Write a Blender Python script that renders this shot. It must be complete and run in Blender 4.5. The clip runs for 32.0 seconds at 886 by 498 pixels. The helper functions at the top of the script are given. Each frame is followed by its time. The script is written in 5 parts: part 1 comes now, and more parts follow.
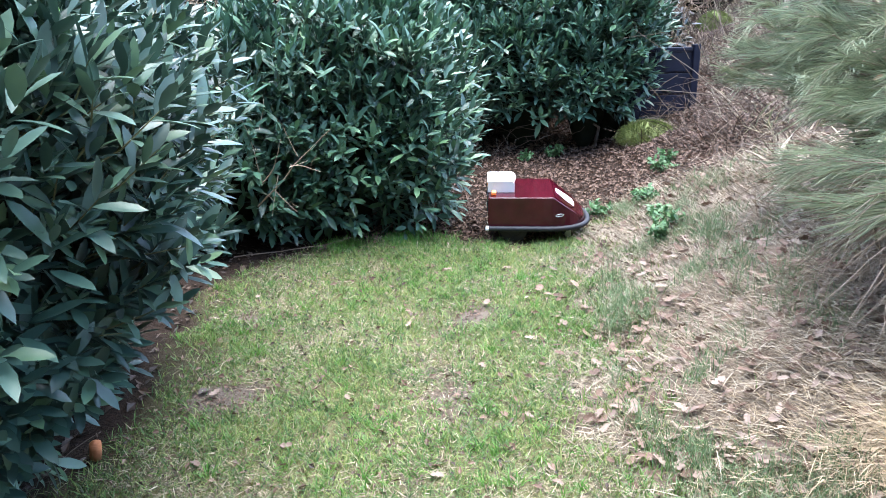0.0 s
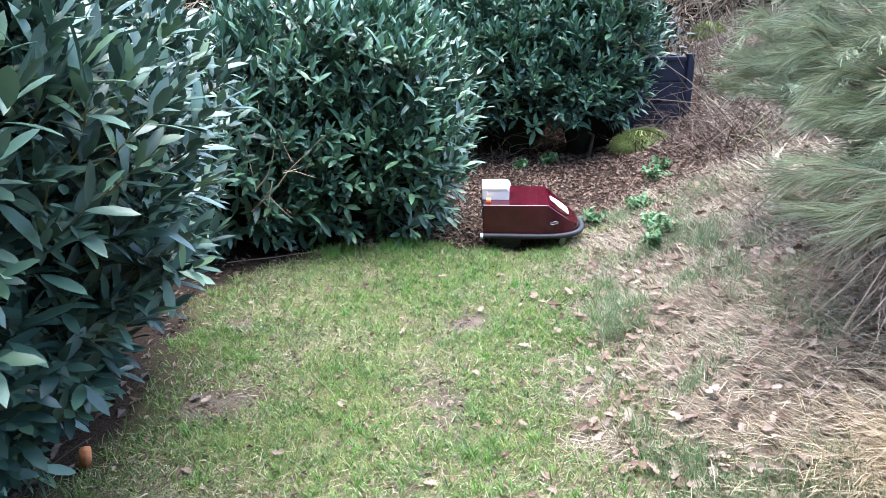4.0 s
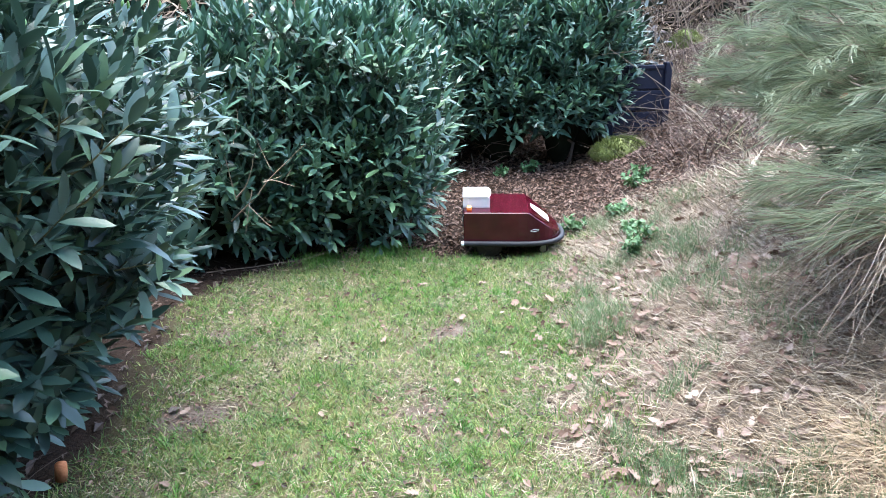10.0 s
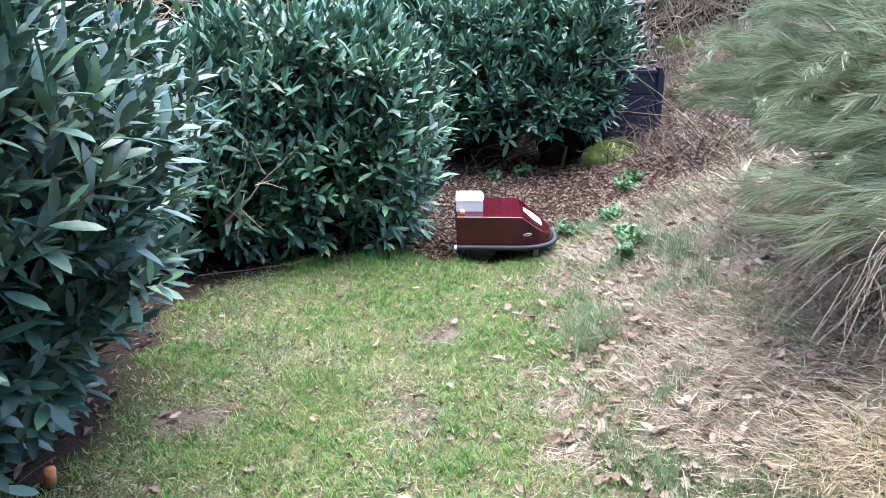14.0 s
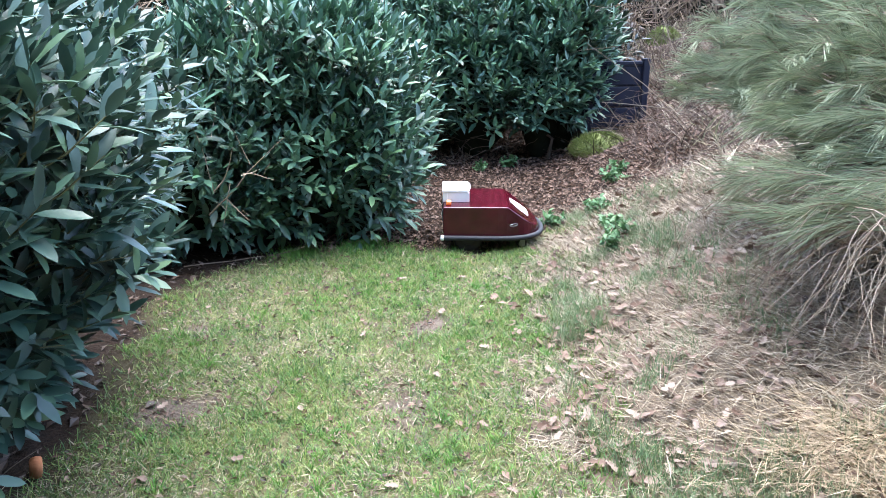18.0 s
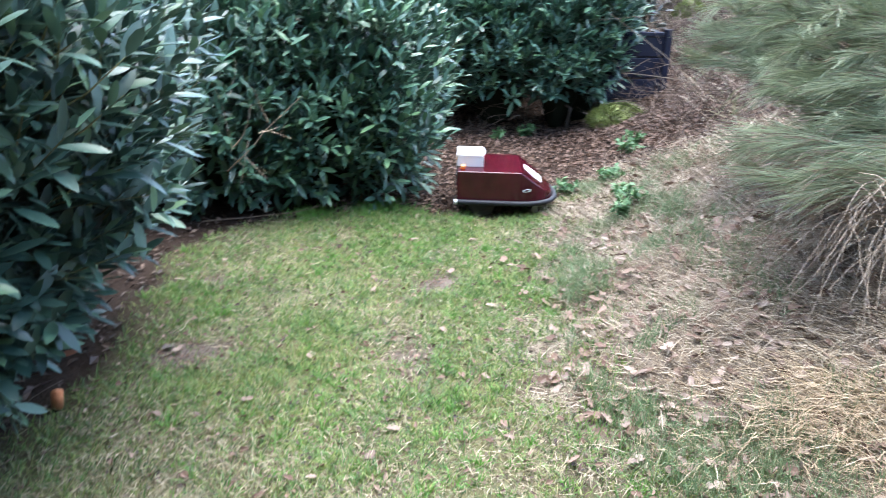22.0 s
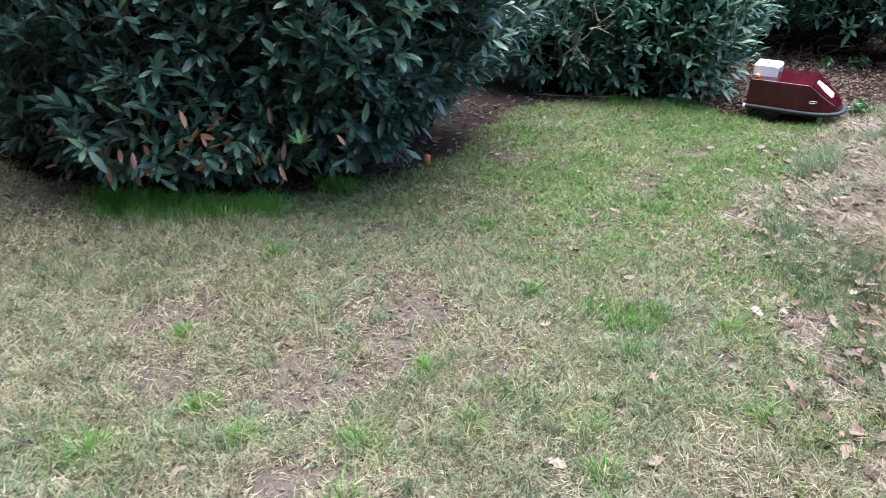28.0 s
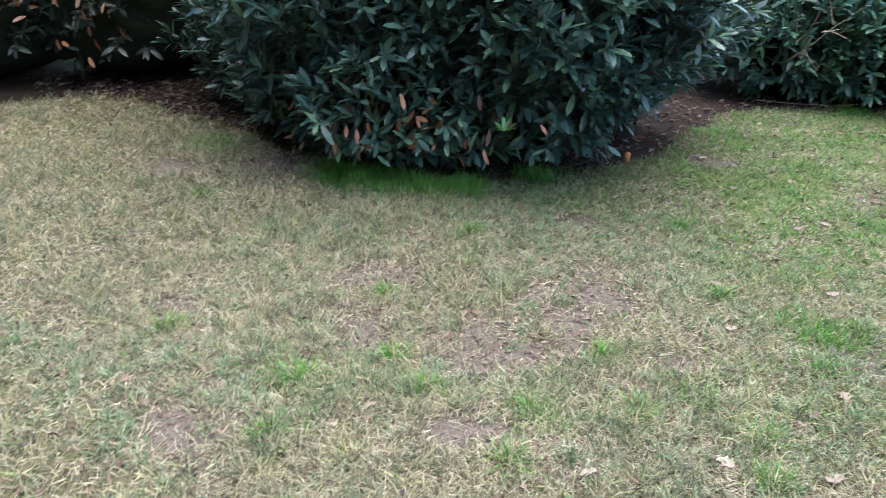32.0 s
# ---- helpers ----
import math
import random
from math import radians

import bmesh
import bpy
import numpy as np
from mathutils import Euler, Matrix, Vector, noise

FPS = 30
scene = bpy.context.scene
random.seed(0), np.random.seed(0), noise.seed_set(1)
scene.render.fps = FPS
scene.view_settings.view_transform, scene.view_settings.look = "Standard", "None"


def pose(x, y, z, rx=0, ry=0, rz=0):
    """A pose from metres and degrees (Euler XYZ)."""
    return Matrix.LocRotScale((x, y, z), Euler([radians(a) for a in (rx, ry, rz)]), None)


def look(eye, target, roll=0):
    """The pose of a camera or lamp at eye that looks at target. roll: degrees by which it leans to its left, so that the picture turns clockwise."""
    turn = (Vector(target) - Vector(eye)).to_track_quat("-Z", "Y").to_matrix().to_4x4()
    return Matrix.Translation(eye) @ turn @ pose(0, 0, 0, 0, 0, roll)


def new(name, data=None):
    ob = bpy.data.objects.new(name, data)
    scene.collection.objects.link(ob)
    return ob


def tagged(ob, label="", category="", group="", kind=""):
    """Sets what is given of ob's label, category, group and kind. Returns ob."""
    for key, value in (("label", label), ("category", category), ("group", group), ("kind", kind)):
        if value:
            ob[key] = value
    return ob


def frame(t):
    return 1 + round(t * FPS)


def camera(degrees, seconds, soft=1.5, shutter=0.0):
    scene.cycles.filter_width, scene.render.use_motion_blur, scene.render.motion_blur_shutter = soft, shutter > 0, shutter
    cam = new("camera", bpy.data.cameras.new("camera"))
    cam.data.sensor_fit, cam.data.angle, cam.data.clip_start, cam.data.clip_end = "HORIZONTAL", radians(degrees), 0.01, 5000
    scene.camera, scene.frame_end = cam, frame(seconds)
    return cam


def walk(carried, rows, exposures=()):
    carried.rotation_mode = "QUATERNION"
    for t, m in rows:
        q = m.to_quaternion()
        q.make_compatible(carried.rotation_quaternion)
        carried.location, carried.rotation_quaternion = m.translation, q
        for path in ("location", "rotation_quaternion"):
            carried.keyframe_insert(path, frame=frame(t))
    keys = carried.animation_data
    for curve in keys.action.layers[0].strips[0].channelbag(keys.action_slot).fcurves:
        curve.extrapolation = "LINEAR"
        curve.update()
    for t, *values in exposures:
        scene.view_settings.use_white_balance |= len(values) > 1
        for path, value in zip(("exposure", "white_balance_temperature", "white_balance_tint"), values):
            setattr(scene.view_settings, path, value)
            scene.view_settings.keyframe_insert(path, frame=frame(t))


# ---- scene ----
cam = camera(64, 32.0, soft=0.48, shutter=0.5)
# seconds, x, y, z, tilt, lean, turn
PATH = [
    (0, -0.000, 0.000, 1.524, 70.64, 1.14, 0.00),
    (0.5, -0.001, -0.000, 1.522, 70.95, 0.90, 0.04),
    (1, -0.006, 0.001, 1.523, 70.93, 0.60, 0.41),
    (1.5, -0.002, 0.006, 1.524, 71.19, 0.75, 0.15),
    (2, -0.000, 0.005, 1.525, 71.20, 0.89, -0.05),
    (2.5, -0.004, 0.003, 1.522, 71.31, 0.56, -0.18),
    (3, -0.004, 0.002, 1.523, 71.37, 0.49, -0.24),
    (3.5, -0.001, 0.004, 1.520, 71.22, 0.61, -0.29),
    (5.5, -0.009, 0.008, 1.519, 71.47, 0.51, -0.55),
    (6, -0.004, 0.008, 1.511, 71.67, 0.44, -1.12),
    (6.5, -0.005, 0.013, 1.513, 71.57, 0.47, -1.49),
    (7, -0.004, 0.011, 1.512, 71.81, 0.44, -1.31),
    (7.5, -0.009, 0.009, 1.518, 71.98, 0.20, -1.14),
    (8, -0.005, 0.009, 1.519, 72.01, 0.34, -1.35),
    (8.5, -0.008, 0.005, 1.521, 71.98, 0.50, -1.24),
    (9, -0.001, 0.001, 1.523, 71.96, 0.72, -1.42),
    (9.5, 0.004, -0.001, 1.522, 71.83, 0.89, -1.51),
    (10, 0.006, 0.007, 1.523, 71.82, 0.60, -1.83),
    (10.5, 0.008, 0.015, 1.521, 71.52, 0.39, -2.20),
    (11, 0.007, 0.021, 1.520, 71.38, 0.40, -2.37),
    (11.5, 0.009, 0.023, 1.520, 71.52, 0.29, -2.07),
    (12, 0.008, 0.022, 1.522, 71.71, 0.27, -2.24),
    (12.5, 0.008, 0.019, 1.520, 71.69, 0.23, -2.14),
    (13, 0.008, 0.016, 1.521, 71.82, 0.30, -2.28),
    (13.5, 0.010, 0.015, 1.525, 71.99, 0.36, -2.39),
    (14, 0.005, 0.013, 1.525, 72.08, 0.21, -2.33),
    (14.5, 0.005, 0.014, 1.524, 71.90, 0.05, -2.17),
    (16.5, 0.004, 0.007, 1.523, 71.80, -0.01, -2.57),
    (17, 0.004, 0.005, 1.523, 71.76, -0.03, -3.16),
    (17.5, 0.005, 0.001, 1.521, 71.65, 0.17, -3.47),
    (18, 0.003, -0.000, 1.521, 71.40, -0.03, -3.40),
    (18.5, -0.003, -0.006, 1.518, 71.34, -0.19, -3.37),
    (19, -0.005, -0.011, 1.517, 71.24, 0.10, -4.22),
    (19.5, -0.001, -0.018, 1.518, 71.35, 0.19, -4.59),
    (20, -0.001, -0.030, 1.521, 71.52, -0.02, -4.22),
    (20.5, -0.009, -0.047, 1.519, 71.59, -0.46, -4.14),
    (21, -0.018, -0.055, 1.511, 71.25, -0.56, -4.47),
    (21.5, -0.027, -0.068, 1.501, 70.76, -0.72, -4.79),
    (22, 0.043, -0.090, 1.476, 69.28, -1.20, -1.36),
    (22.5, 0.136, -0.175, 1.454, 68.09, -2.63, 6.38),
    (23, 0.123, -0.319, 1.444, 67.03, -1.52, 6.40),
    (23.5, 0.137, -0.454, 1.435, 64.87, -1.94, 3.22),
    (24, 0.228, -0.545, 1.437, 65.11, -1.59, 5.11),
    (24.5, 0.377, -0.675, 1.425, 64.21, -2.68, 12.02),
    (26.5, 0.762, -1.133, 1.410, 63.69, -0.17, 20.23),
    (27, 0.821, -1.219, 1.427, 63.57, 0.27, 23.80),
    (27.5, 0.800, -1.351, 1.438, 64.06, -0.25, 26.85),
    (28, 0.788, -1.486, 1.436, 64.32, -1.08, 28.50),
    (28.5, 0.829, -1.517, 1.454, 64.77, -0.75, 31.77),
    (29, 0.888, -1.503, 1.445, 64.40, -1.05, 34.11),
    (29.5, 0.898, -1.514, 1.450, 64.75, -0.47, 35.21),
    (30, 0.884, -1.531, 1.450, 64.69, -0.34, 36.59),
    (30.5, 0.871, -1.552, 1.457, 64.61, -0.25, 38.17),
    (31, 0.870, -1.572, 1.452, 64.84, -0.18, 40.00),
    (31.5, 0.876, -1.584, 1.452, 64.70, -0.19, 41.72),
    (32, 0.876, -1.611, 1.432, 64.14, -0.14, 44.90),
]
walk(cam, [(t, pose(*p)) for t, *p in PATH], exposures=[(0, 3.12), (20.5, 3.12), (22, 3.05), (24, 2.9), (26.5, 2.7), (32, 2.7)])

# ---------------------------------------------------------------- light
world = bpy.data.worlds.new("overcast_sky")
scene.world = world
world.use_nodes = True
wn, wl = world.node_tree.nodes, world.node_tree.links
sky = wn.new("ShaderNodeTexSky")
sky.sky_type = "NISHITA"
sky.sun_disc = False
sky.sun_elevation, sky.sun_rotation = radians(80), radians(25)
sky.air_density, sky.dust_density, sky.ozone_density = 1.0, 0.8, 1.0
wn["Background"].inputs["Strength"].default_value = 0.15
wl.new(sky.outputs[0], wn["Background"].inputs["Color"])
sun_data = bpy.data.lights.new("sun", "SUN")
sun_data.energy, sun_data.angle, sun_data.color = 1.65, radians(70), (1.0, 0.99, 0.97)
sun_ob = new("sun", sun_data)
sun_ob.matrix_world = look((0.6, 1.3, 10.0), (0, 0, 0))


# ---------------------------------------------------------------- materials
def material(name, colors, rough=0.6, metal=0.0, grain=30.0, grain_amount=0.25, big=1.5, big_amount=0.3, bump=0.0,
             bump_scale=60.0, island=0.0, gloss=0.5, coat=0.0, translucent=0.0, rough_var=0.0):
    """Colours along a ramp that noise at two scales and each piece's own chance walk along."""
    m = bpy.data.materials.new(name)
    m.use_nodes = True
    n, l = m.node_tree.nodes, m.node_tree.links
    p = n["Principled BSDF"]
    geo = n.new("ShaderNodeNewGeometry")
    ramp = n.new("ShaderNodeValToRGB")
    els = ramp.color_ramp.elements
    while len(els) < len(colors):
        els.new(0.5)
    for i, c in enumerate(colors):
        els[i].position = i / max(1, len(colors) - 1)
        els[i].color = (*c, 1)
    fine, broad = n.new("ShaderNodeTexNoise"), n.new("ShaderNodeTexNoise")
    for tex, s, det in ((fine, grain, 4), (broad, big, 3)):
        tex.inputs["Scale"].default_value = s
        tex.inputs["Detail"].default_value = det
        l.new(geo.outputs["Position"], tex.inputs["Vector"])

    def weigh(out, amount, shift=0.5):
        sub = n.new("ShaderNodeMath")
        sub.operation = "SUBTRACT"
        l.new(out, sub.inputs[0])
        sub.inputs[1].default_value = shift
        mul = n.new("ShaderNodeMath")
        mul.operation = "MULTIPLY"
        l.new(sub.outputs[0], mul.inputs[0])
        mul.inputs[1].default_value = amount
        return mul.outputs[0]

    def add(a, b):
        s = n.new("ShaderNodeMath")
        s.operation = "ADD"
        for k, v in enumerate((a, b)):
            if isinstance(v, float):
                s.inputs[k].default_value = v
            else:
                l.new(v, s.inputs[k])
        return s.outputs[0]

    total = add(weigh(fine.outputs["Fac"], grain_amount * 2), weigh(broad.outputs["Fac"], big_amount * 2))
    if island:
        info = n.new("ShaderNodeObjectInfo")
        mix = add(geo.outputs["Random Per Island"], info.outputs["Random"])
        fr = n.new("ShaderNodeMath")
        fr.operation = "FRACT"
        l.new(mix, fr.inputs[0])
        total = add(total, weigh(fr.outputs[0], island))
    total = add(total, 0.5)
    l.new(total, ramp.inputs["Fac"])
    l.new(ramp.outputs["Color"], p.inputs["Base Color"])
    p.inputs["Roughness"].default_value = rough
    if rough_var:
        l.new(add(weigh(fine.outputs["Fac"], rough_var * 2), rough), p.inputs["Roughness"])
    p.inputs["Metallic"].default_value = metal
    p.inputs["Specular IOR Level"].default_value = gloss
    p.inputs["Coat Weight"].default_value = coat
    p.inputs["Coat Roughness"].default_value = 0.08
    if bump:
        b = n.new("ShaderNodeBump")
        b.inputs["Strength"].default_value = bump
        b.inputs["Distance"].default_value = 0.01
        tex = n.new("ShaderNodeTexNoise")
        tex.inputs["Scale"].default_value = bump_scale
        tex.inputs["Detail"].default_value = 5
        l.new(geo.outputs["Position"], tex.inputs["Vector"])
        l.new(tex.outputs["Fac"], b.inputs["Height"])
        l.new(b.outputs["Normal"], p.inputs["Normal"])
    if translucent:
        t = n.new("ShaderNodeBsdfTranslucent")
        l.new(ramp.outputs["Color"], t.inputs["Color"])
        mx = n.new("ShaderNodeMixShader")
        mx.inputs["Fac"].default_value = translucent
        l.new(p.outputs[0], mx.inputs[1])
        l.new(t.outputs[0], mx.inputs[2])
        l.new(mx.outputs[0], n["Material Output"].inputs["Surface"])
    return m


LEAF = material("laurel_leaf", [(0.015, 0.036, 0.031), (0.029, 0.066, 0.053), (0.052, 0.108, 0.077), (0.1, 0.175, 0.083)], rough=0.44,
                grain=40, grain_amount=0.12, big=2.2, big_amount=0.2, island=0.8, gloss=0.45, translucent=0.06, rough_var=0.1, coat=0.16)
LEAF.node_tree.nodes["Principled BSDF"].inputs["Coat Roughness"].default_value = 0.3
# greener laurel leaf, lightened to make up for light the rear laurels lack
LEAF_LIGHTENED = material("lightened_laurel_leaf", [(0.021, 0.055, 0.042), (0.042, 0.1, 0.071), (0.068, 0.155, 0.096), (0.115, 0.215, 0.095)], rough=0.44,
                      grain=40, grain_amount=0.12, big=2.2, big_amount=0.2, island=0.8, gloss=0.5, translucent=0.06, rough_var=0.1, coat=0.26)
LEAF_LIGHTENED.node_tree.nodes["Principled BSDF"].inputs["Coat Roughness"].default_value = 0.3
LEAF_GREY = material("grey_green_leaf", [(0.02, 0.04, 0.03), (0.045, 0.075, 0.058), (0.09, 0.13, 0.105)], rough=0.45, island=0.8, translucent=0.1)
LEAF_YOUNG = material("young_laurel_leaf", [(0.06, 0.15, 0.05), (0.12, 0.26, 0.08), (0.2, 0.34, 0.1)], rough=0.4, island=0.6, translucent=0.2)
# leaf green taken down to near black for the rear bushes' deep shade
LEAF_BACK_SHADED = material("shaded_background_leaf", [(0.003, 0.007, 0.004), (0.006, 0.014, 0.008), (0.012, 0.026, 0.015)], rough=0.42, island=0.7, translucent=0.1)
LEAF_BROWN = material("withered_laurel_leaf", [(0.055, 0.022, 0.012), (0.14, 0.052, 0.026), (0.24, 0.115, 0.06)], rough=0.55, island=0.8, translucent=0.15)
LITTER = material("dry_oak_leaf", [(0.045, 0.024, 0.015), (0.11, 0.062, 0.042), (0.165, 0.104, 0.076), (0.24, 0.165, 0.126)], rough=0.75, grain=60,
                  grain_amount=0.2, island=0.9, bump=0.3, translucent=0.1)
# dead leaves darkened to hold the shade under laurels and bushes; dark lawn crumbs too
LITTER_DARK = material("darkened_dead_leaf", [(0.018, 0.01, 0.007), (0.05, 0.03, 0.02), (0.11, 0.07, 0.048)], rough=0.6, grain=60, island=0.9, bump=0.3)
LITTER_PALE = material("pale_dry_leaf", [(0.1, 0.064, 0.048), (0.2, 0.14, 0.11), (0.34, 0.265, 0.215)], rough=0.7, grain=60, island=0.8, bump=0.3, translucent=0.1)
STEM = material("green_brown_shoot", [(0.05, 0.05, 0.02), (0.1, 0.1, 0.04), (0.16, 0.14, 0.07)], rough=0.7, island=0.6)
BARK = material("grey_brown_bark", [(0.04, 0.028, 0.02), (0.1, 0.075, 0.055), (0.17, 0.13, 0.1)], rough=0.85, bump=0.5, bump_scale=80, island=0.4)
TWIG = material("dry_twig", [(0.11, 0.075, 0.05), (0.22, 0.16, 0.11), (0.36, 0.29, 0.22)], rough=0.8, island=0.8)
GRASS = material("lawn_grass", [(0.3, 0.305, 0.125), (0.195, 0.27, 0.075), (0.125, 0.215, 0.06), (0.075, 0.155, 0.05), (0.037, 0.087, 0.032)], rough=0.5, grain=18,
                 grain_amount=0.5, big=3.5, big_amount=0.4, island=0.8, translucent=0.3, gloss=0.35)
GRASS_DULL = material("dull_lawn_grass", [(0.42, 0.365, 0.225), (0.3, 0.268, 0.153), (0.205, 0.2, 0.113), (0.128, 0.142, 0.082), (0.063, 0.08, 0.048)], rough=0.5, grain=16,
                      grain_amount=0.55, big=4.0, big_amount=0.45, island=0.8, translucent=0.3, gloss=0.35)
GRASS_DRY = material("dry_lawn_grass", [(0.07, 0.055, 0.035), (0.155, 0.127, 0.083), (0.26, 0.22, 0.143), (0.44, 0.385, 0.275)], rough=0.6, grain=30, grain_amount=0.4, big=1.5,
                     big_amount=0.2, island=1.1, translucent=0.15, gloss=0.3)
UNDERGROWTH = material("brown_undergrowth", [(0.025, 0.015, 0.011), (0.07, 0.046, 0.034), (0.15, 0.105, 0.08), (0.3, 0.235, 0.18)], rough=0.85, island=0.9)
BEECH = material("brown_hedge_leaf", [(0.05, 0.03, 0.016), (0.13, 0.085, 0.045), (0.24, 0.17, 0.09)], rough=0.7, island=0.9)
GRASS_LUSH = material("long_green_grass", [(0.14, 0.26, 0.05), (0.08, 0.24, 0.03), (0.045, 0.16, 0.025)], rough=0.5, grain=9, island=0.7, translucent=0.3)
TUFT = material("bluish_grass_tuft", [(0.26, 0.29, 0.17), (0.155, 0.235, 0.115), (0.085, 0.16, 0.07)], rough=0.5, island=0.8, translucent=0.25)
STRAW = material("withered_grass", [(0.045, 0.031, 0.022), (0.205, 0.163, 0.115), (0.35, 0.293, 0.215), (0.44, 0.38, 0.285)], rough=0.65, grain=30, grain_amount=0.4, big=2.0,
                 island=0.9, translucent=0.15)
STRAW_GOLD = material("golden_straw", [(0.12, 0.08, 0.048), (0.33, 0.25, 0.155), (0.5, 0.4, 0.27)], rough=0.6, grain=30, grain_amount=0.4, island=0.8, translucent=0.15)
BROOM = material("broom_stem", [(0.095, 0.122, 0.074), (0.225, 0.27, 0.172), (0.335, 0.38, 0.255), (0.46, 0.495, 0.35)], rough=0.7, grain=6, island=0.8, big=2.5, gloss=0.2)
BROOM_OLD = material("old_broom_stem", [(0.12, 0.085, 0.06), (0.23, 0.175, 0.13), (0.4, 0.33, 0.26)], rough=0.75, island=0.9)
HERB = material("weed_leaf", [(0.04, 0.1, 0.04), (0.08, 0.18, 0.07), (0.14, 0.27, 0.11)], rough=0.5, island=0.8, translucent=0.2)
MOSS = material("moss_grass", [(0.08, 0.105, 0.025), (0.14, 0.18, 0.04), (0.22, 0.26, 0.075)], rough=0.7, island=0.8, translucent=0.2)


# ---------------------------------------------------------------- mesh tools
def np_mesh(name, verts, faces, mat=None, smooth=False):
    verts, faces = np.asarray(verts, np.float32), np.asarray(faces, np.int32)
    me = bpy.data.meshes.new(name)
    n, k = faces.shape
    me.vertices.add(len(verts))
    me.vertices.foreach_set("co", verts.ravel())
    me.loops.add(n * k)
    me.loops.foreach_set("vertex_index", faces.ravel())
    me.polygons.add(n)
    me.polygons.foreach_set("loop_start", np.arange(0, n * k, k, dtype=np.int32))
    me.polygons.foreach_set("use_smooth", np.full(n, smooth, dtype=bool))
    me.update(calc_edges=True)
    if mat:
        me.materials.append(mat)
    return me


def bm_mesh(name, bm, mat=None, smooth=False):
    me = bpy.data.meshes.new(name)
    bmesh.ops.recalc_face_normals(bm, faces=bm.faces[:])
    bm.to_mesh(me)
    bm.free()
    for p in me.polygons:
        p.use_smooth = smooth
    if mat:
        me.materials.append(mat)
    return me


def part(name, data, mat, parent, label="", m=None, smooth=False):
    """Links a bmesh or a mesh as one object under a thing or a part."""
    if isinstance(data, bmesh.types.BMesh):
        data = bm_mesh(name, data, mat, smooth)
    elif mat and not data.materials:
        data.materials.append(mat)
    ob = new(name, data)
    ob.parent = parent
    if m is not None:
        ob.matrix_basis = m
    if label:
        ob["label"] = label
    return ob


def thing(name, place, label, category, group="", kind=""):
    ob = new(name)
    ob.empty_display_size = 0.1
    ob.location = place
    return tagged(ob, label, category, group, kind)


def unit(a):
    return a / np.maximum(np.linalg.norm(a, axis=-1, keepdims=True), 1e-9)


def tubes(paths, radius, sides=3):
    """Vertices and quads of tapering tubes along (n, m, 3) paths; radius (n, m)."""
    paths = np.asarray(paths, float)
    n, m, _ = paths.shape
    radius = np.broadcast_to(radius, (n, m))
    tan = unit(np.gradient(paths, axis=1))
    ref = np.where(np.abs(tan[..., 2:3]) > 0.9, (1.0, 0.0, 0.0), (0.0, 0.0, 1.0))
    u = unit(np.cross(tan, ref))
    v = np.cross(tan, u)
    a = np.arange(sides) * 2 * np.pi / sides
    ring = u[:, :, None] * np.cos(a)[:, None] + v[:, :, None] * np.sin(a)[:, None]
    verts = paths[:, :, None] + ring * radius[:, :, None, None]
    idx = np.arange(n * m * sides).reshape(n, m, sides)
    nxt = np.roll(idx, -1, axis=2)
    faces = np.stack([idx[:, :-1], nxt[:, :-1], nxt[:, 1:], idx[:, 1:]], -1).reshape(-1, 4)
    return verts.reshape(-1, 3), faces


def template(rows, fold, droop, twist=0.0):
    """A leaf along x with a folded midrib: rows of (along, half width). Vertices and triangles."""
    v = [(rows[0][0], 0, 0)]
    for t, w in rows[1:-1]:
        z = -droop * t * t
        v += [(t, w, z + fold * w + twist * t * w), (t, 0, z), (t, -w, z + fold * w - twist * t * w)]
    v.append((rows[-1][0], 0, -droop * rows[-1][0] ** 2))
    f = [(0, 2, 1), (0, 3, 2)]
    k = len(rows) - 2
    for i in range(k - 1):
        a, b = 1 + 3 * i, 4 + 3 * i
        for j in (0, 1):
            f += [(a + j, a + j + 1, b + j + 1), (a + j, b + j + 1, b + j)]
    a, e = 1 + 3 * (k - 1), len(v) - 1
    f += [(a, a + 1, e), (a + 1, a + 2, e)]
    return np.array(v, float), np.array(f, int)


LAUREL = [template([(0, 0), (0.2, 0.1), (0.5, 0.148), (0.8, 0.108), (1, 0)], 0.24, d, tw) for d, tw in ((0.0, 0.0), (0.08, 0.2), (0.18, -0.2))]
LAUREL_FINE = [template([(0, 0), (0.08, 0.045), (0.25, 0.108), (0.48, 0.148), (0.7, 0.132), (0.87, 0.078), (1, 0)], 0.24, d, tw) for d, tw in ((0.0, 0.0), (0.08, 0.2), (0.18, -0.2))]
LAUREL_FAR = [template([(0, 0), (0.35, 0.15), (0.72, 0.128), (1, 0)], 0.24, d) for d in (0.0, 0.1, 0.2)]
OVATE = template([(0, 0), (0.3, 0.3), (0.65, 0.24), (1, 0)], 0.3, 0.2)


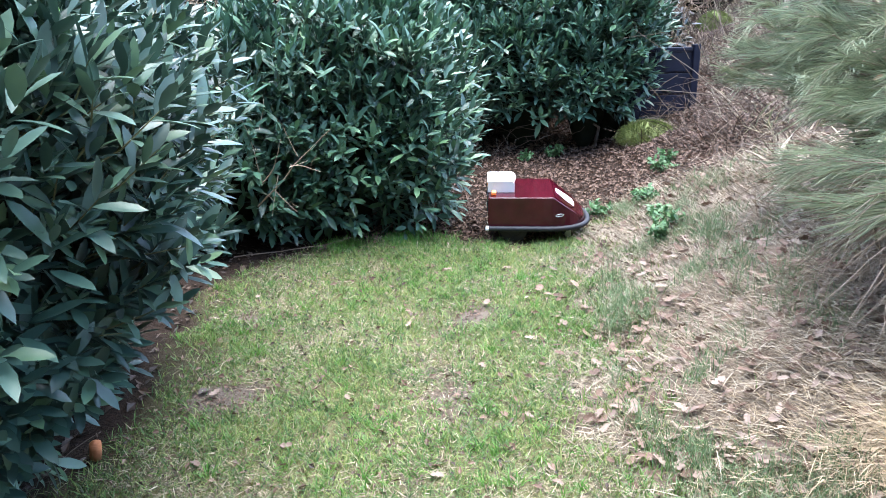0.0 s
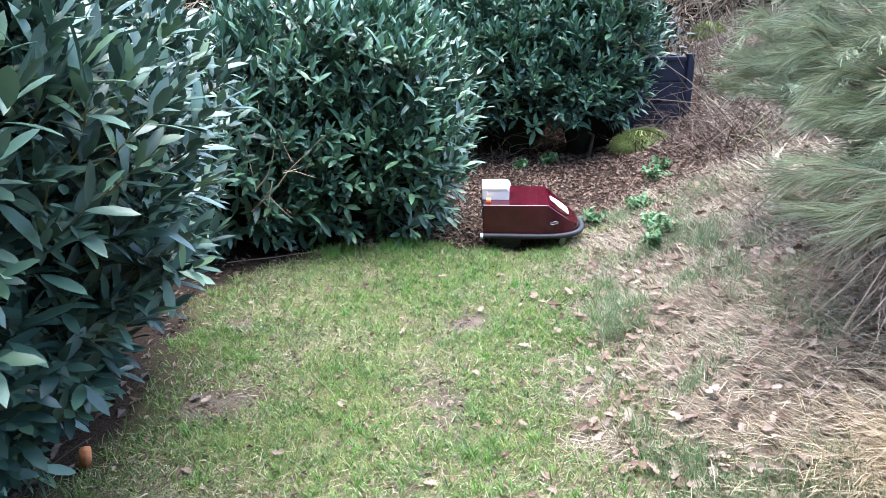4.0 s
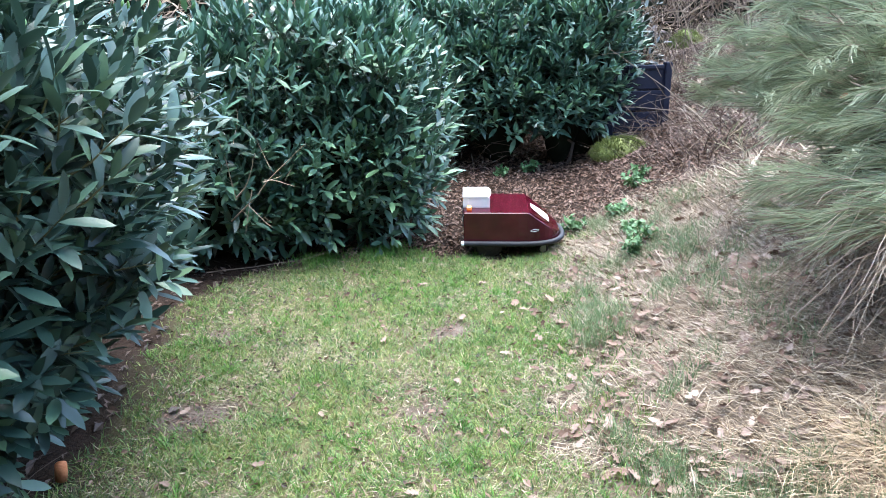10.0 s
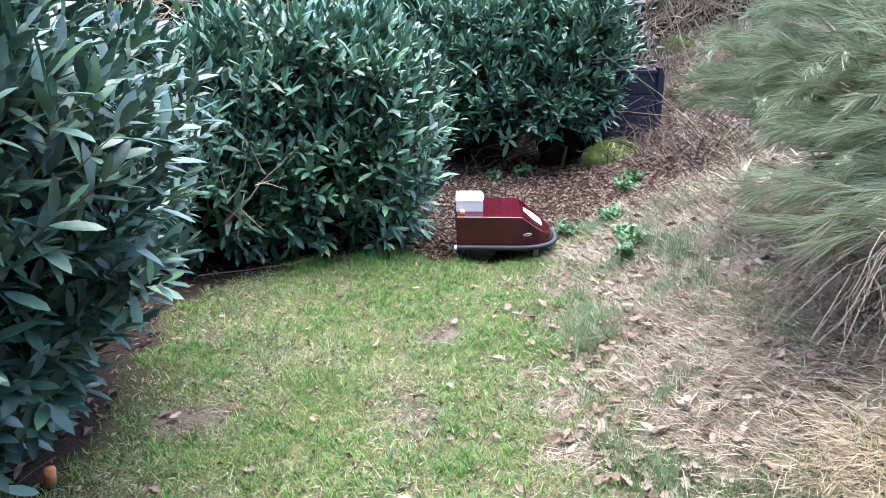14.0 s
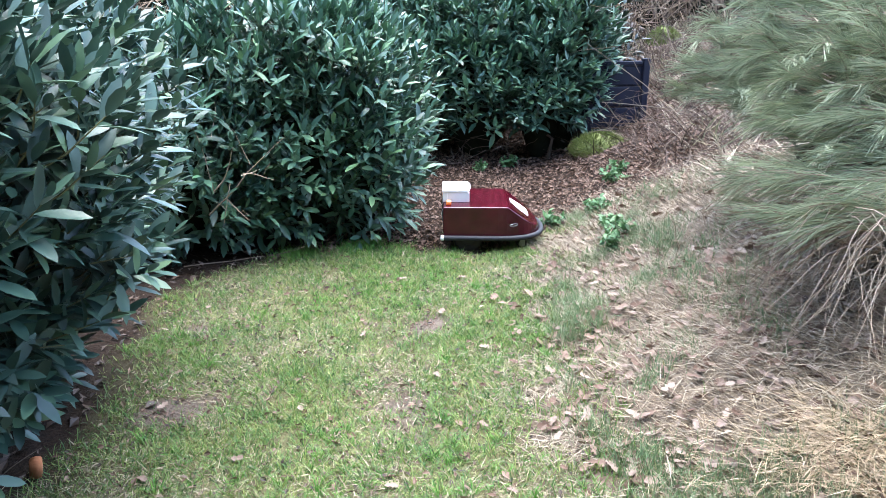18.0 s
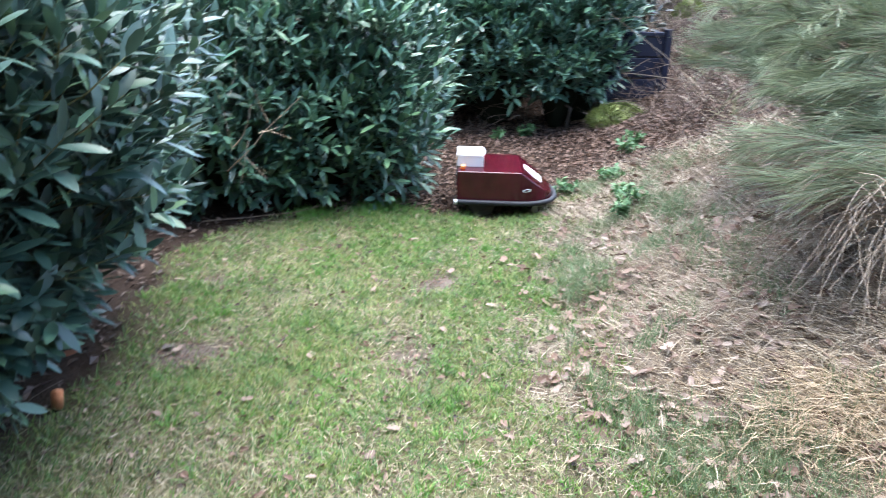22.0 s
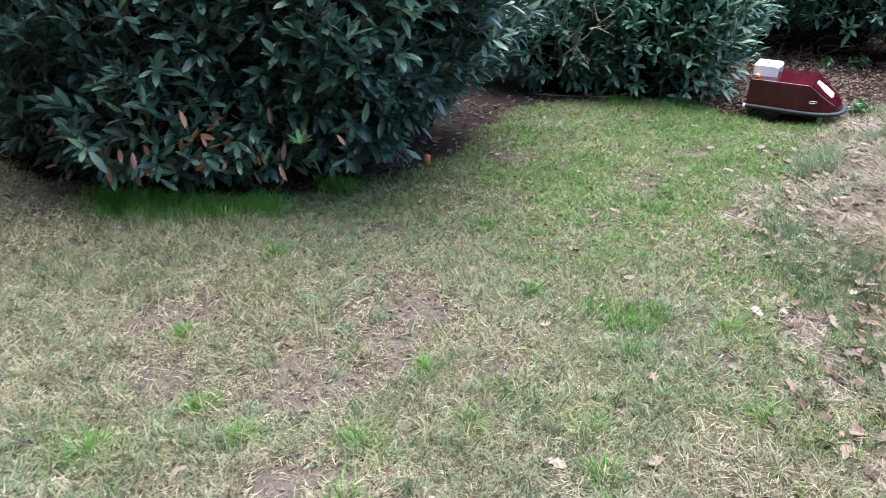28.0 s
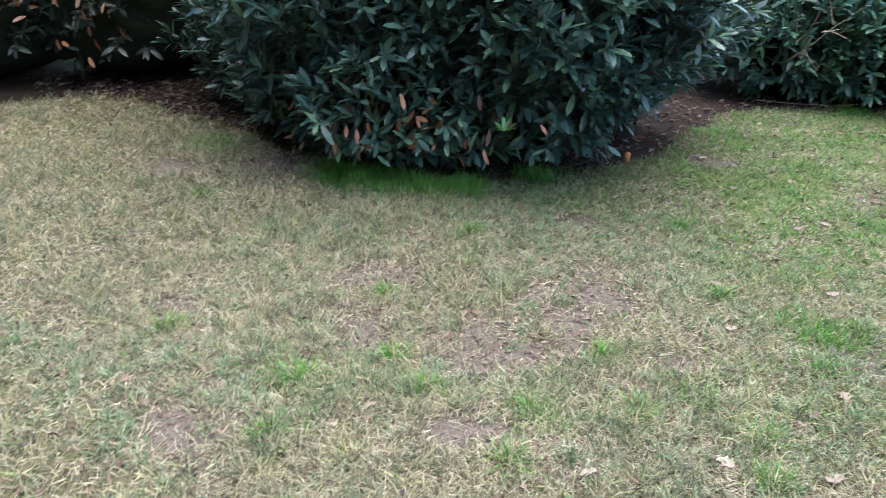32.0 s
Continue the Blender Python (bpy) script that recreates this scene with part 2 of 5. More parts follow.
def oak(seed):
    """A curled, lobed dry leaf as a fan round its midrib."""
    r = random.Random(seed)
    half = [(0.0, 0.02), (0.26, 0.25), (0.4, 0.14), (0.55, 0.32), (0.66, 0.18), (0.8, 0.24), (1.0, 0.0)]
    v, f = [], []
    bend, roll = r.uniform(-0.3, 0.4), r.uniform(0.1, 0.8)
    for t, w in half:
        w *= r.uniform(0.85, 1.15)
        z = bend * (t - 0.5) ** 2
        v += [(t - 0.5, w, z + roll * w * w), (t - 0.5, 0, z), (t - 0.5, -w * r.uniform(0.8, 1.1), z + roll * w * w * r.uniform(0.3, 1.5))]
    for i in range(len(half) - 1):
        a, b = 3 * i, 3 * i + 3
        for j in (0, 1):
            f += [(a + j, a + j + 1, b + j + 1), (a + j, b + j + 1, b + j)]
    return np.array(v, float), np.array(f, int)


OAKS = [oak(s) for s in range(4)]
SCRAPS = [template([(-0.5, 0), (0.05, w), (0.5, 0)], 0.5, d, tw) for w, d, tw in ((0.26, 0.3, 0.6), (0.2, -0.4, -0.5), (0.32, 0.1, 0.9), (0.16, 0.5, -1.2))]


def strew(tpl, P, D, N, L, W=None):
    """Copies of a template at P, its x along D and its z along N, scaled by L (and W across)."""
    tv, tf = tpl
    W = L if W is None else W
    S = unit(np.cross(N, D))
    N = np.cross(D, S)
    verts = (P[:, None] + (L[:, None] * tv[:, 0])[..., None] * D[:, None] + (W[:, None] * tv[:, 1])[..., None] * S[:, None]
             + (W[:, None] * tv[:, 2])[..., None] * N[:, None])
    faces = tf[None] + (np.arange(len(P)) * len(tv))[:, None, None]
    return verts.reshape(-1, 3), faces.reshape(-1, 3)


def join(pieces):
    vs, fs, k = [], [], 0
    for v, f in pieces:
        vs.append(v)
        fs.append(f + k)
        k += len(v)
    return np.concatenate(vs), np.concatenate(fs)


def frame_matrix(p, d, nrm, s):
    d = Vector(d).normalized()
    side = Vector(nrm).cross(d).normalized()
    nrm = d.cross(side)
    m = Matrix((d, side, nrm)).transposed().to_4x4()
    return Matrix.Translation(p) @ m @ Matrix.Scale(s, 4)


# ---------------------------------------------------------------- the ground
EDGE_Y = [-6, -1, 0.6, 1.15, 1.5, 1.85, 2.35, 2.7, 3.2, 3.9, 4.6, 5.4, 6.2, 7.0, 9.0, 14.0]
EDGE_X = [1.9, 1.4, 1.15, 1.0, 0.85, 0.68, 0.57, 0.64, 0.72, 0.9, 1.0, 1.13, 1.3, 1.5, 2.0, 3.0]
LAWN = np.array([(-12, -8), (-12, -0.3), (-5.6, -0.2), (-5.35, 0.6), (-4.2, 0.75), (-3.0, 0.82), (-2.1, 1.0), (-1.62, 1.4), (-1.44, 1.85), (-1.3, 2.3),
                 (-1.3, 2.95), (-1.4, 3.6), (-1.1, 4.25), (-0.72, 4.6), (-0.3, 4.8), (0.2, 4.5), (0.6, 4.72), (1.0, 4.72), (0.9, 3.95), (0.72, 3.3),
                 (0.64, 2.75), (0.57, 2.4), (0.68, 1.85), (0.85, 1.5), (1.0, 1.15), (1.15, 0.6), (1.4, -1), (1.9, -8)])
# worn spots of the lawn: x, y, radius
WORN = [(-0.5, 0.62, 0.36), (-0.55, 0.05, 0.4), (0.0, 0.45, 0.16), (-0.92, -0.93, 0.2), (-0.25, -0.37, 0.14), (-1.3, 0.1, 0.25), (0.55, 0.95, 0.17),
        (0.02, -0.3, 0.12), (0.1, 3.3, 0.16), (-0.05, 2.55, 0.14), (-0.95, 2.6, 0.12), (0.72, 2.3, 0.12), (-2.3, 0.75, 0.14), (-3.2, 0.2, 0.2), (-1.05, 3.3, 0.1),
        (-0.35, 0.35, 0.22), (-2.75, 0.62, 0.24), (-2.1, 0.98, 0.1),
        (-0.26, -0.37, 0.1), (0.56, 0.46, 0.09), (-0.92, -0.95, 0.12), (-0.96, -0.23, 0.1), (0.55, 0.84, 0.12), (-0.99, 1.19, 0.08), (-1.59, -0.59, 0.12)]
CLUMP = np.random.RandomState(5).rand(64, 64)


def vnoise(x, y, s, k=0.0):
    """Smooth value noise in 0 to 1."""
    x, y = np.asarray(x) * s + 17.3 + k, np.asarray(y) * s + 9.1 - k
    i, j = np.floor(x).astype(int), np.floor(y).astype(int)
    u, v = x - i, y - j
    u, v = u * u * (3 - 2 * u), v * v * (3 - 2 * v)
    g = lambda a, b: CLUMP[a % 64, b % 64]
    return (g(i, j) * (1 - u) + g(i + 1, j) * u) * (1 - v) + (g(i, j + 1) * (1 - u) + g(i + 1, j + 1) * u) * v


def ground_z(x, y):
    x, y = np.asarray(x, float), np.asarray(y, float)
    d = x - np.interp(y, EDGE_Y, EDGE_X)
    q = np.sqrt(d * d + 0.02)
    bank = 1.15 * np.tanh(0.42 * (0.5 * (d + q) - 0.03) / 1.15)
    rough = np.clip(d * 2, 0, 1)
    back = 0.09 * np.clip(y - 5.4, 0, 6)
    bumps = (vnoise(x, y, 3.1) - 0.5) * (0.018 + 0.06 * rough) + (vnoise(x, y, 9.0) - 0.5) * (0.004 + 0.012 * rough)
    near = np.clip(1.5 - np.maximum(np.abs(x) - 7, np.abs(y) - 9) / 10, 0, 1)
    return (bank + back) * near + bumps * near


def inside(poly, x, y):
    """Signed distance to a polygon's outline, positive inside."""
    x, y = np.asarray(x, float), np.asarray(y, float)
    best, odd = np.full(x.shape, 1e9), np.zeros(x.shape, bool)
    for (ax, ay), (bx, by) in zip(poly, np.roll(poly, -1, axis=0)):
        ex, ey = bx - ax, by - ay
        t = np.clip(((x - ax) * ex + (y - ay) * ey) / (ex * ex + ey * ey), 0, 1)
        best = np.minimum(best, np.hypot(x - ax - t * ex, y - ay - t * ey))
        cross = (ay > y) != (by > y)
        odd ^= cross & (x < ex * (y - ay) / (ey if ey else 1e-9) + ax)
    return np.where(odd, best, -best)


def lawn_share(x, y):
    """1 on dense lawn, 0 on bare ground."""
    d = inside(LAWN, x, y) + (vnoise(x, y, 7.0) - 0.5) * np.where(x > 0.4, 0.6, 0.22)
    share = np.where((x < -0.4) & (y > 1.3), np.clip(d / 0.34 + 0.12, 0, 1), np.clip(d / 0.12 + 0.35, 0, 1))
    for wx, wy, wr in WORN:
        share *= np.clip((np.hypot(x - wx, y - wy) + (vnoise(x, y, 8.0, 3) - 0.5) * 0.25) / wr * 1.5 - 0.4, 0.15, 1)
    return share


def worn_share(x, y):
    """1 in the middle of a worn spot of the lawn."""
    worn = np.zeros(np.shape(x))
    for wx, wy, wr in WORN:
        worn = np.maximum(worn, np.clip(1.5 - (np.hypot(x - wx, y - wy) + (vnoise(x, y, 8.0, 3) - 0.5) * 0.25) / wr, 0, 1))
    return worn


fine = np.arange(-7, 5.01, 0.065)
far_steps = np.cumsum(0.06 * 1.35 ** np.arange(1, 28))
gx = np.concatenate([fine[0] - far_steps[::-1], fine, fine[-1] + far_steps])
fine = np.arange(-4, 10.01, 0.065)
gy = np.concatenate([fine[0] - far_steps[::-1], fine, fine[-1] + far_steps])
X, Y = np.meshgrid(gx, gy, indexing="ij")
V = np.stack([X, Y, ground_z(X, Y)], -1).reshape(-1, 3)
I = np.arange(X.size).reshape(X.shape)
F = np.stack([I[:-1, :-1], I[1:, :-1], I[1:, 1:], I[:-1, 1:]], -1).reshape(-1, 4)
ground_mesh = np_mesh("ground", V, F, smooth=True)
share = lawn_share(V[:, 0], V[:, 1])
straw = np.clip((V[:, 0] - np.interp(V[:, 1], EDGE_Y, EDGE_X) + 0.22) / 0.22, 0, 1) * np.clip((5.2 - V[:, 1]) / 0.8, 0, 1)
cover = ground_mesh.attributes.new("cover", "FLOAT_COLOR", "POINT")
cover.data.foreach_set("color", np.stack([share, straw, worn_share(V[:, 0], V[:, 1]), share * 0 + 1], -1).astype(np.float32).ravel())


def ground_material():
    m = bpy.data.materials.new("earth_and_thatch")
    m.use_nodes = True
    n, l = m.node_tree.nodes, m.node_tree.links
    p = n["Principled BSDF"]
    geo = n.new("ShaderNodeNewGeometry")
    att = n.new("ShaderNodeAttribute")
    att.attribute_name = "cover"
    sep = n.new("ShaderNodeSeparateColor")
    l.new(att.outputs["Color"], sep.inputs[0])

    def tone(scale, colors):
        t, r = n.new("ShaderNodeTexNoise"), n.new("ShaderNodeValToRGB")
        t.inputs["Scale"].default_value, t.inputs["Detail"].default_value = scale, 8
        t.inputs["Roughness"].default_value = 0.7
        l.new(geo.outputs["Position"], t.inputs["Vector"])
        l.new(t.outputs["Fac"], r.inputs["Fac"])
        for i, c in enumerate(colors):
            e = r.color_ramp.elements[i] if i < 2 else r.color_ramp.elements.new(0.5)
            e.color = (*c, 1)
        for i, e in enumerate(r.color_ramp.elements):
            e.position = 0.3 + 0.4 * i / (len(colors) - 1)
        return r.outputs["Color"], t.outputs["Fac"]

    # earth brown, taken down further for the shade under the shrubs
    soil, h = tone(70, [(0.008, 0.0048, 0.0033), (0.045, 0.029, 0.021)])
    thatch, _ = tone(60, [(0.016, 0.02, 0.008), (0.06, 0.062, 0.027), (0.14, 0.13, 0.065)])
    dry, _ = tone(45, [(0.018, 0.012, 0.009), (0.075, 0.055, 0.041), (0.2, 0.155, 0.115)])

    def mix(fac, a, b):
        x = n.new("ShaderNodeMix")
        x.data_type = "RGBA"
        l.new(fac, x.inputs["Factor"])
        l.new(a, x.inputs["A"])
        l.new(b, x.inputs["B"])
        return x.outputs["Result"]

    worn, _ = tone(60, [(0.012, 0.009, 0.007), (0.05, 0.038, 0.031), (0.15, 0.12, 0.098)])
    c = mix(sep.outputs[1], mix(sep.outputs[2], mix(sep.outputs[0], soil, thatch), worn), dry)
    l.new(c, p.inputs["Base Color"])
    p.inputs["Roughness"].default_value = 0.95
    p.inputs["Specular IOR Level"].default_value = 0.15
    b = n.new("ShaderNodeBump")
    b.inputs["Strength"].default_value, b.inputs["Distance"].default_value = 0.8, 0.02
    l.new(h, b.inputs["Height"])
    l.new(b.outputs["Normal"], p.inputs["Normal"])
    return m


ground_mesh.materials.append(ground_material())
# unseen dark walls added behind the camera to block skylight, one wing nearer
RENDER_COAT = material("grey_brown_render", [(0.05, 0.043, 0.037), (0.085, 0.074, 0.065)], rough=0.9, grain=20, bump=0.3)
for name, x0, x1, y0, y1 in (("wall_south", -0.6, 13.0, -6.15, -5.85), ("wall_wing", -14.0, -0.6, -3.85, -3.55), ("wall_return", -0.9, -0.6, -5.85, -3.85)):
    bm = bmesh.new()
    bmesh.ops.create_cube(bm, size=1)
    for v in bm.verts:
        v.co = Vector(((x0 + x1) / 2 + v.co.x * (x1 - x0), (y0 + y1) / 2 + v.co.y * (y1 - y0), 3.9 + v.co.z * 8.2))
    tagged(new(name, bm_mesh(name, bm, RENDER_COAT)), "plain dark brown wall, unseen, added to block southern skylight", "wall", kind="structure")
tagged(new("ground", ground_mesh), "dark earth and thatch under the lawn, rising to a grassy bank", "ground", kind="structure")


# ---------------------------------------------------------------- evergreen shrubs
def profile(z, h, low):
    """How far a shrub's side stands out at height z, as a share of its plan."""
    at, rest = [0, 0.1, 0.22, 0.5, 0.75, 0.92, 1.0], [1.0, 0.92, 0.72, 0.45]
    full = np.interp(z / h, at, [low, low + 0.1, max(low + 0.2, 0.6 + low * 0.35)] + rest)
    if low > 0.2:
        return full
    # a tall bush that hangs over draws in its foot
    return np.where(np.asarray(h) > 1, np.interp(z / h, at, [low, low + 0.1, 0.54, 0.93, 0.99, 0.76, 0.5]), full)


def shoots(rs, plans, count, floor_gap, low, ragged=0.0, weight=None):
    """Bases and directions of leafy shoots over a shrub made of round plans (x, y, rx, ry, height)."""
    area = np.array([(rx + ry) * h for _, _, rx, ry, h in plans])
    if weight:
        area = area * np.array(weight)
    pick = rs.choice(len(plans), count * 2, p=area / area.sum())
    pl = np.array(plans)[pick]
    a = rs.rand(len(pick)) * 2 * np.pi
    top = rs.rand(len(pick)) < 0.3
    depth = np.where(rs.rand(len(pick)) < 0.3, rs.uniform(0.5, 0.85, len(pick)), 1 - np.abs(rs.randn(len(pick))) * 0.1)
    h = pl[:, 4]
    z = np.where(top, h * (0.97 - np.abs(rs.randn(len(pick))) * 0.06), floor_gap + (h - floor_gap) * rs.rand(len(pick)) ** 0.9)
    rad = np.where(top, np.sqrt(rs.rand(len(pick))) * 0.75, profile(z, h, low) * depth)
    lump = 0.8 + 0.34 * vnoise(a * 1.3 + pl[:, 0] * 3, z, 2.2) + ragged * (rs.rand(len(pick)) - 0.3)
    rad = rad * lump
    z = np.where(top, z + h * (vnoise(pl[:, 0] + rad * np.cos(a), pl[:, 1] + rad * np.sin(a), 3.4, 12) - 0.55) * (0.12 + ragged), z)
    x, y = pl[:, 0] + pl[:, 2] * rad * np.cos(a), pl[:, 1] + pl[:, 3] * rad * np.sin(a)
    keep = np.ones(len(x), bool)
    for i, (cx, cy, rx, ry, hh) in enumerate(plans):
        r2 = np.hypot((x - cx) / rx, (y - cy) / ry) / np.maximum(profile(np.minimum(z, hh), hh, low), 0.1)
        keep &= ~((pick != i) & (r2 < 0.72) & (z < hh * 0.88))
    x, y, z, a, top, h = (q[keep][:count] for q in (x, y, z, a, top, h))
    P = np.stack([x, y, z], -1)
    out = np.stack([np.cos(a), np.sin(a), np.zeros(len(a))], -1)
    rise = np.where(top, 1.3, np.interp(z / h, [0, 0.2, 0.5, 1], [-0.35, 0.15, 0.6, 1.1]))
    D = unit(out * np.where(top, 0.25, 0.8)[:, None] + np.array([0, 0, 1.0]) * rise[:, None] + rs.randn(len(x), 3) * 0.28)
    return P, D


def shoot_leaves(rs, P, D, per, length, reach):
    """Leaves in a spiral along each shoot: bases, directions, normals, lengths."""
    n = len(P)
    k = np.arange(per)
    side = unit(np.cross(D, unit(rs.randn(n, 3))))
    side2 = np.cross(D, side)
    ang = k * 2.4 + rs.rand(n, 1) * 6.28
    radial = side[:, None] * np.cos(ang)[..., None] + side2[:, None] * np.sin(ang)[..., None]
    open_ = np.radians(np.linspace(74, 16, per)) + rs.randn(n, per) * 0.16
    s = np.linspace(0, 1, per) ** 0.8
    base = P[:, None] + D[:, None] * (s[None, :, None] * reach * rs.uniform(0.7, 1.3, (n, 1, 1)))
    d = D[:, None] * np.cos(open_)[..., None] + radial * np.sin(open_)[..., None]
    d[..., 2] += np.where(D[:, 2] > 0.1, 0.1, -0.12)[:, None]
    d = unit(d)
    nrm = unit(D[:, None] + np.array([0, 0, 0.8]) - d * (d * (D[:, None])).sum(-1, keepdims=True))
    size = length * rs.uniform(0.65, 1.25, (n, per)) * np.interp(s, [0, 0.7, 1], [1.0, 1.0, 0.75])
    return base.reshape(-1, 3), d.reshape(-1, 3), nrm.reshape(-1, 3), size.ravel()


# near-black colour for the shade deep inside the shrubs
SHADE_CORE = material("dark_shade_core", [(0.006, 0.008, 0.005), (0.014, 0.018, 0.011), (0.025, 0.026, 0.016)], rough=0.95, grain=18, bump=1.0, bump_scale=25, gloss=0.1)
LEAF_MESHES = {m.name: [np_mesh("leaf", v, f, m, True) for v, f in LAUREL_FINE] for m in (LEAF, LEAF_LIGHTENED)}


def shrub(name, label, plans, count, seed, foot=None, leaf=0.115, per=9, mat=LEAF, floor_gap=0.12, low=0.4, singles=None, limbs=9, reach=0.13, ragged=0.12, shapes=LAUREL, hidden=None, core=False, weight=None, bare=None):
    rs = np.random.RandomState(seed)
    cx, cy = np.mean([p[0] for p in plans]), np.mean([p[1] for p in plans])
    base = float(ground_z(cx, cy))
    root = thing(name, (cx, cy, base), label, "shrub", "evergreen shrubs")
    off = np.array([cx, cy, base])
    P, D = shoots(rs, plans, count, floor_gap, low, ragged, weight)
    if hidden is not None:  # thin out the sides that face away from the garden
        hx, hy = hidden
        keep = ((P[:, 0] - cx) * hx + (P[:, 1] - cy) * hy < 0.12) | (rs.rand(len(P)) < 0.06) | (P[:, 1] < 1.65) | ((P[:, 2] > 0.85 * max(p[4] for p in plans) - 0.1) & (rs.rand(len(P)) < 0.5))
        P, D = P[keep], D[keep]
    if bare is not None:  # no leaves low down on the side over the bare earth
        keep = (P[:, 0] < bare[0]) | (P[:, 1] < bare[1]) | (P[:, 2] > bare[2] + 0.1 * rs.randn(len(P)))
        P, D = P[keep], D[keep]
    P[:, 2] += ground_z(P[:, 0], P[:, 1])
    B, LD, LN, LS = shoot_leaves(rs, P, D, per, leaf, reach)
    own = np.zeros(len(B), bool)
    if singles is not None:
        x0, x1, y0, y1 = singles
        cand = np.where((B[:, 0] > x0) & (B[:, 0] < x1) & (B[:, 1] > y0) & (B[:, 1] < y1) & (B[:, 2] > 0.3))[0]
        own[cand[:: max(1, len(cand) // 290)][:290]] = True
    kind = rs.randint(0, 3, len(B))
    shapes = LAUREL_FAR if mat is LEAF_BACK_SHADED else shapes
    pieces = []
    distant = (np.hypot(B[:, 0], B[:, 1]) > 2.5) & (B[:, 1] > 1.3)
    for k in range(3):
        for shape, pick in ((shapes[k], (kind == k) & ~own & ~distant), (LAUREL_FAR[k], (kind == k) & ~own & distant)):
            if pick.any():
                pieces.append(strew(shape, B[pick] - off, LD[pick], LN[pick], LS[pick]))
    crown = part("foliage", np_mesh("foliage", *join(pieces), mat, True), None, root)
    crown["kind"] = "stuff"
    for i in np.where(own)[0]:
        part("leaf", LEAF_MESHES[mat.name][kind[i]], None, root, m=frame_matrix(B[i] - off, LD[i], LN[i], LS[i]))
    tip = P + D * reach * 1.05
    mid = P * 1.0
    inner = P - D * 0.05 - unit(P - np.array([cx, cy, 0.4 * plans[0][4]])) * 0.05
    part("shoot_wood", np_mesh("shoot_wood", *tubes(np.stack([inner, mid, tip], 1)[::3] - off, np.array([0.0035, 0.003, 0.0015])), STEM), None, root)["kind"] = "stuff"
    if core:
        # solid dark lumps that stand in for shade between the inner leaves
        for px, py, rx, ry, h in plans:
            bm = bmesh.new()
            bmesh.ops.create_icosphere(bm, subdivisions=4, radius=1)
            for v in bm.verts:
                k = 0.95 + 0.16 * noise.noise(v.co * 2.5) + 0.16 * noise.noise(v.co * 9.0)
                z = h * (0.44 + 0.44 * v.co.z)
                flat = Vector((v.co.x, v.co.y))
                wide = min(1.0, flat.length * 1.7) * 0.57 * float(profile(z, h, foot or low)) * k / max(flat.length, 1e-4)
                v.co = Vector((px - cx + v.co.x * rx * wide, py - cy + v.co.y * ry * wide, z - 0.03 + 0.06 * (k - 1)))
            part("inner_growth", bm, SHADE_CORE, root, "dark lump standing in for the shaded inside of the bush", smooth=True)
    for i in range(limbs):
        px, py, rx, ry, h = plans[i % len(plans)]
        t = np.linspace(0, 1, 7)[:, None]
        foot = np.array([px + rs.uniform(-0.25, 0.25) * rx, py + rs.uniform(-0.25, 0.25) * ry, 0])
        foot[2] = ground_z(foot[0], foot[1]) - 0.05
        a = rs.rand() * 6.28
        end = np.array([px + 0.42 * rx * np.cos(a), py + 0.42 * ry * np.sin(a), foot[2] + h * rs.uniform(0.6, 0.85)])
        path = foot + (end - foot) * t + np.sin(t * np.pi) * np.array([np.cos(a), np.sin(a), 0]) * -0.12 + rs.randn(7, 3) * 0.025
        part("limb", np_mesh("limb", *tubes(path[None] - off, np.linspace(0.02, 0.006, 7), 7), BARK, True), None, root)
    return root


PLANS_FRONT = [(-1.72, 1.9, 0.92, 0.95, 1.63), (-1.92, 2.75, 0.95, 0.8, 1.64), (-2.4, 1.35, 0.9, 0.82, 1.85), (-2.72, 1.12, 0.62, 0.8, 1.9), (-2.25, 1.25, 0.55, 0.66, 0.8), (-1.95, 1.6, 0.42, 0.72, 0.8), (-2.9, 2.2, 0.9, 1.0, 2.0), (-3.75, 1.5, 0.9, 0.8, 1.95), (-1.68, 1.95, 0.36, 0.7, 0.98), (-1.72, 2.85, 0.34, 0.6, 0.98), (-4.2, 1.4, 0.65, 0.5, 0.9), (-3.15, 1.2, 0.65, 0.5, 0.8)]
front = shrub("laurel_bush", "large glossy dark green cherry laurel overhanging the lawn edge", PLANS_FRONT, 7800, 11, weight=(2.9, 1.4, 1, 1, 1, 0.9, 0.3, 0.7, 1.2, 1.1, 0.7, 1.0), leaf=0.112, hidden=(-0.8, 0.75), core=True,
              singles=(-1.25, -0.5, 0.95, 3.2), low=0.12, floor_gap=0.1, limbs=12, reach=0.13, bare=(-2.2, 1.45, 0.31))
PLANS_MID = [(-0.85, 5.25, 0.82, 0.8, 1.4), (-0.45, 5.42, 0.55, 0.8, 1.33), (-1.6, 5.1, 0.85, 0.85, 1.22), (-0.75, 4.92, 0.62, 0.42, 0.92), (-0.32, 5.0, 0.34, 0.4, 0.9), (-1.45, 4.75, 0.6, 0.5, 0.85)]
middle = shrub("laurel_bush", "bushy green cherry laurel behind the end of the lawn", PLANS_MID, 3100, 12, mat=LEAF_LIGHTENED, shapes=LAUREL_FAR, leaf=0.122, core=True, hidden=(-0.3, 1.0), singles=(-1.2, 0.4, 4.2, 4.75), low=0.42,
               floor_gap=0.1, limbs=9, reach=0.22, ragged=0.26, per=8)
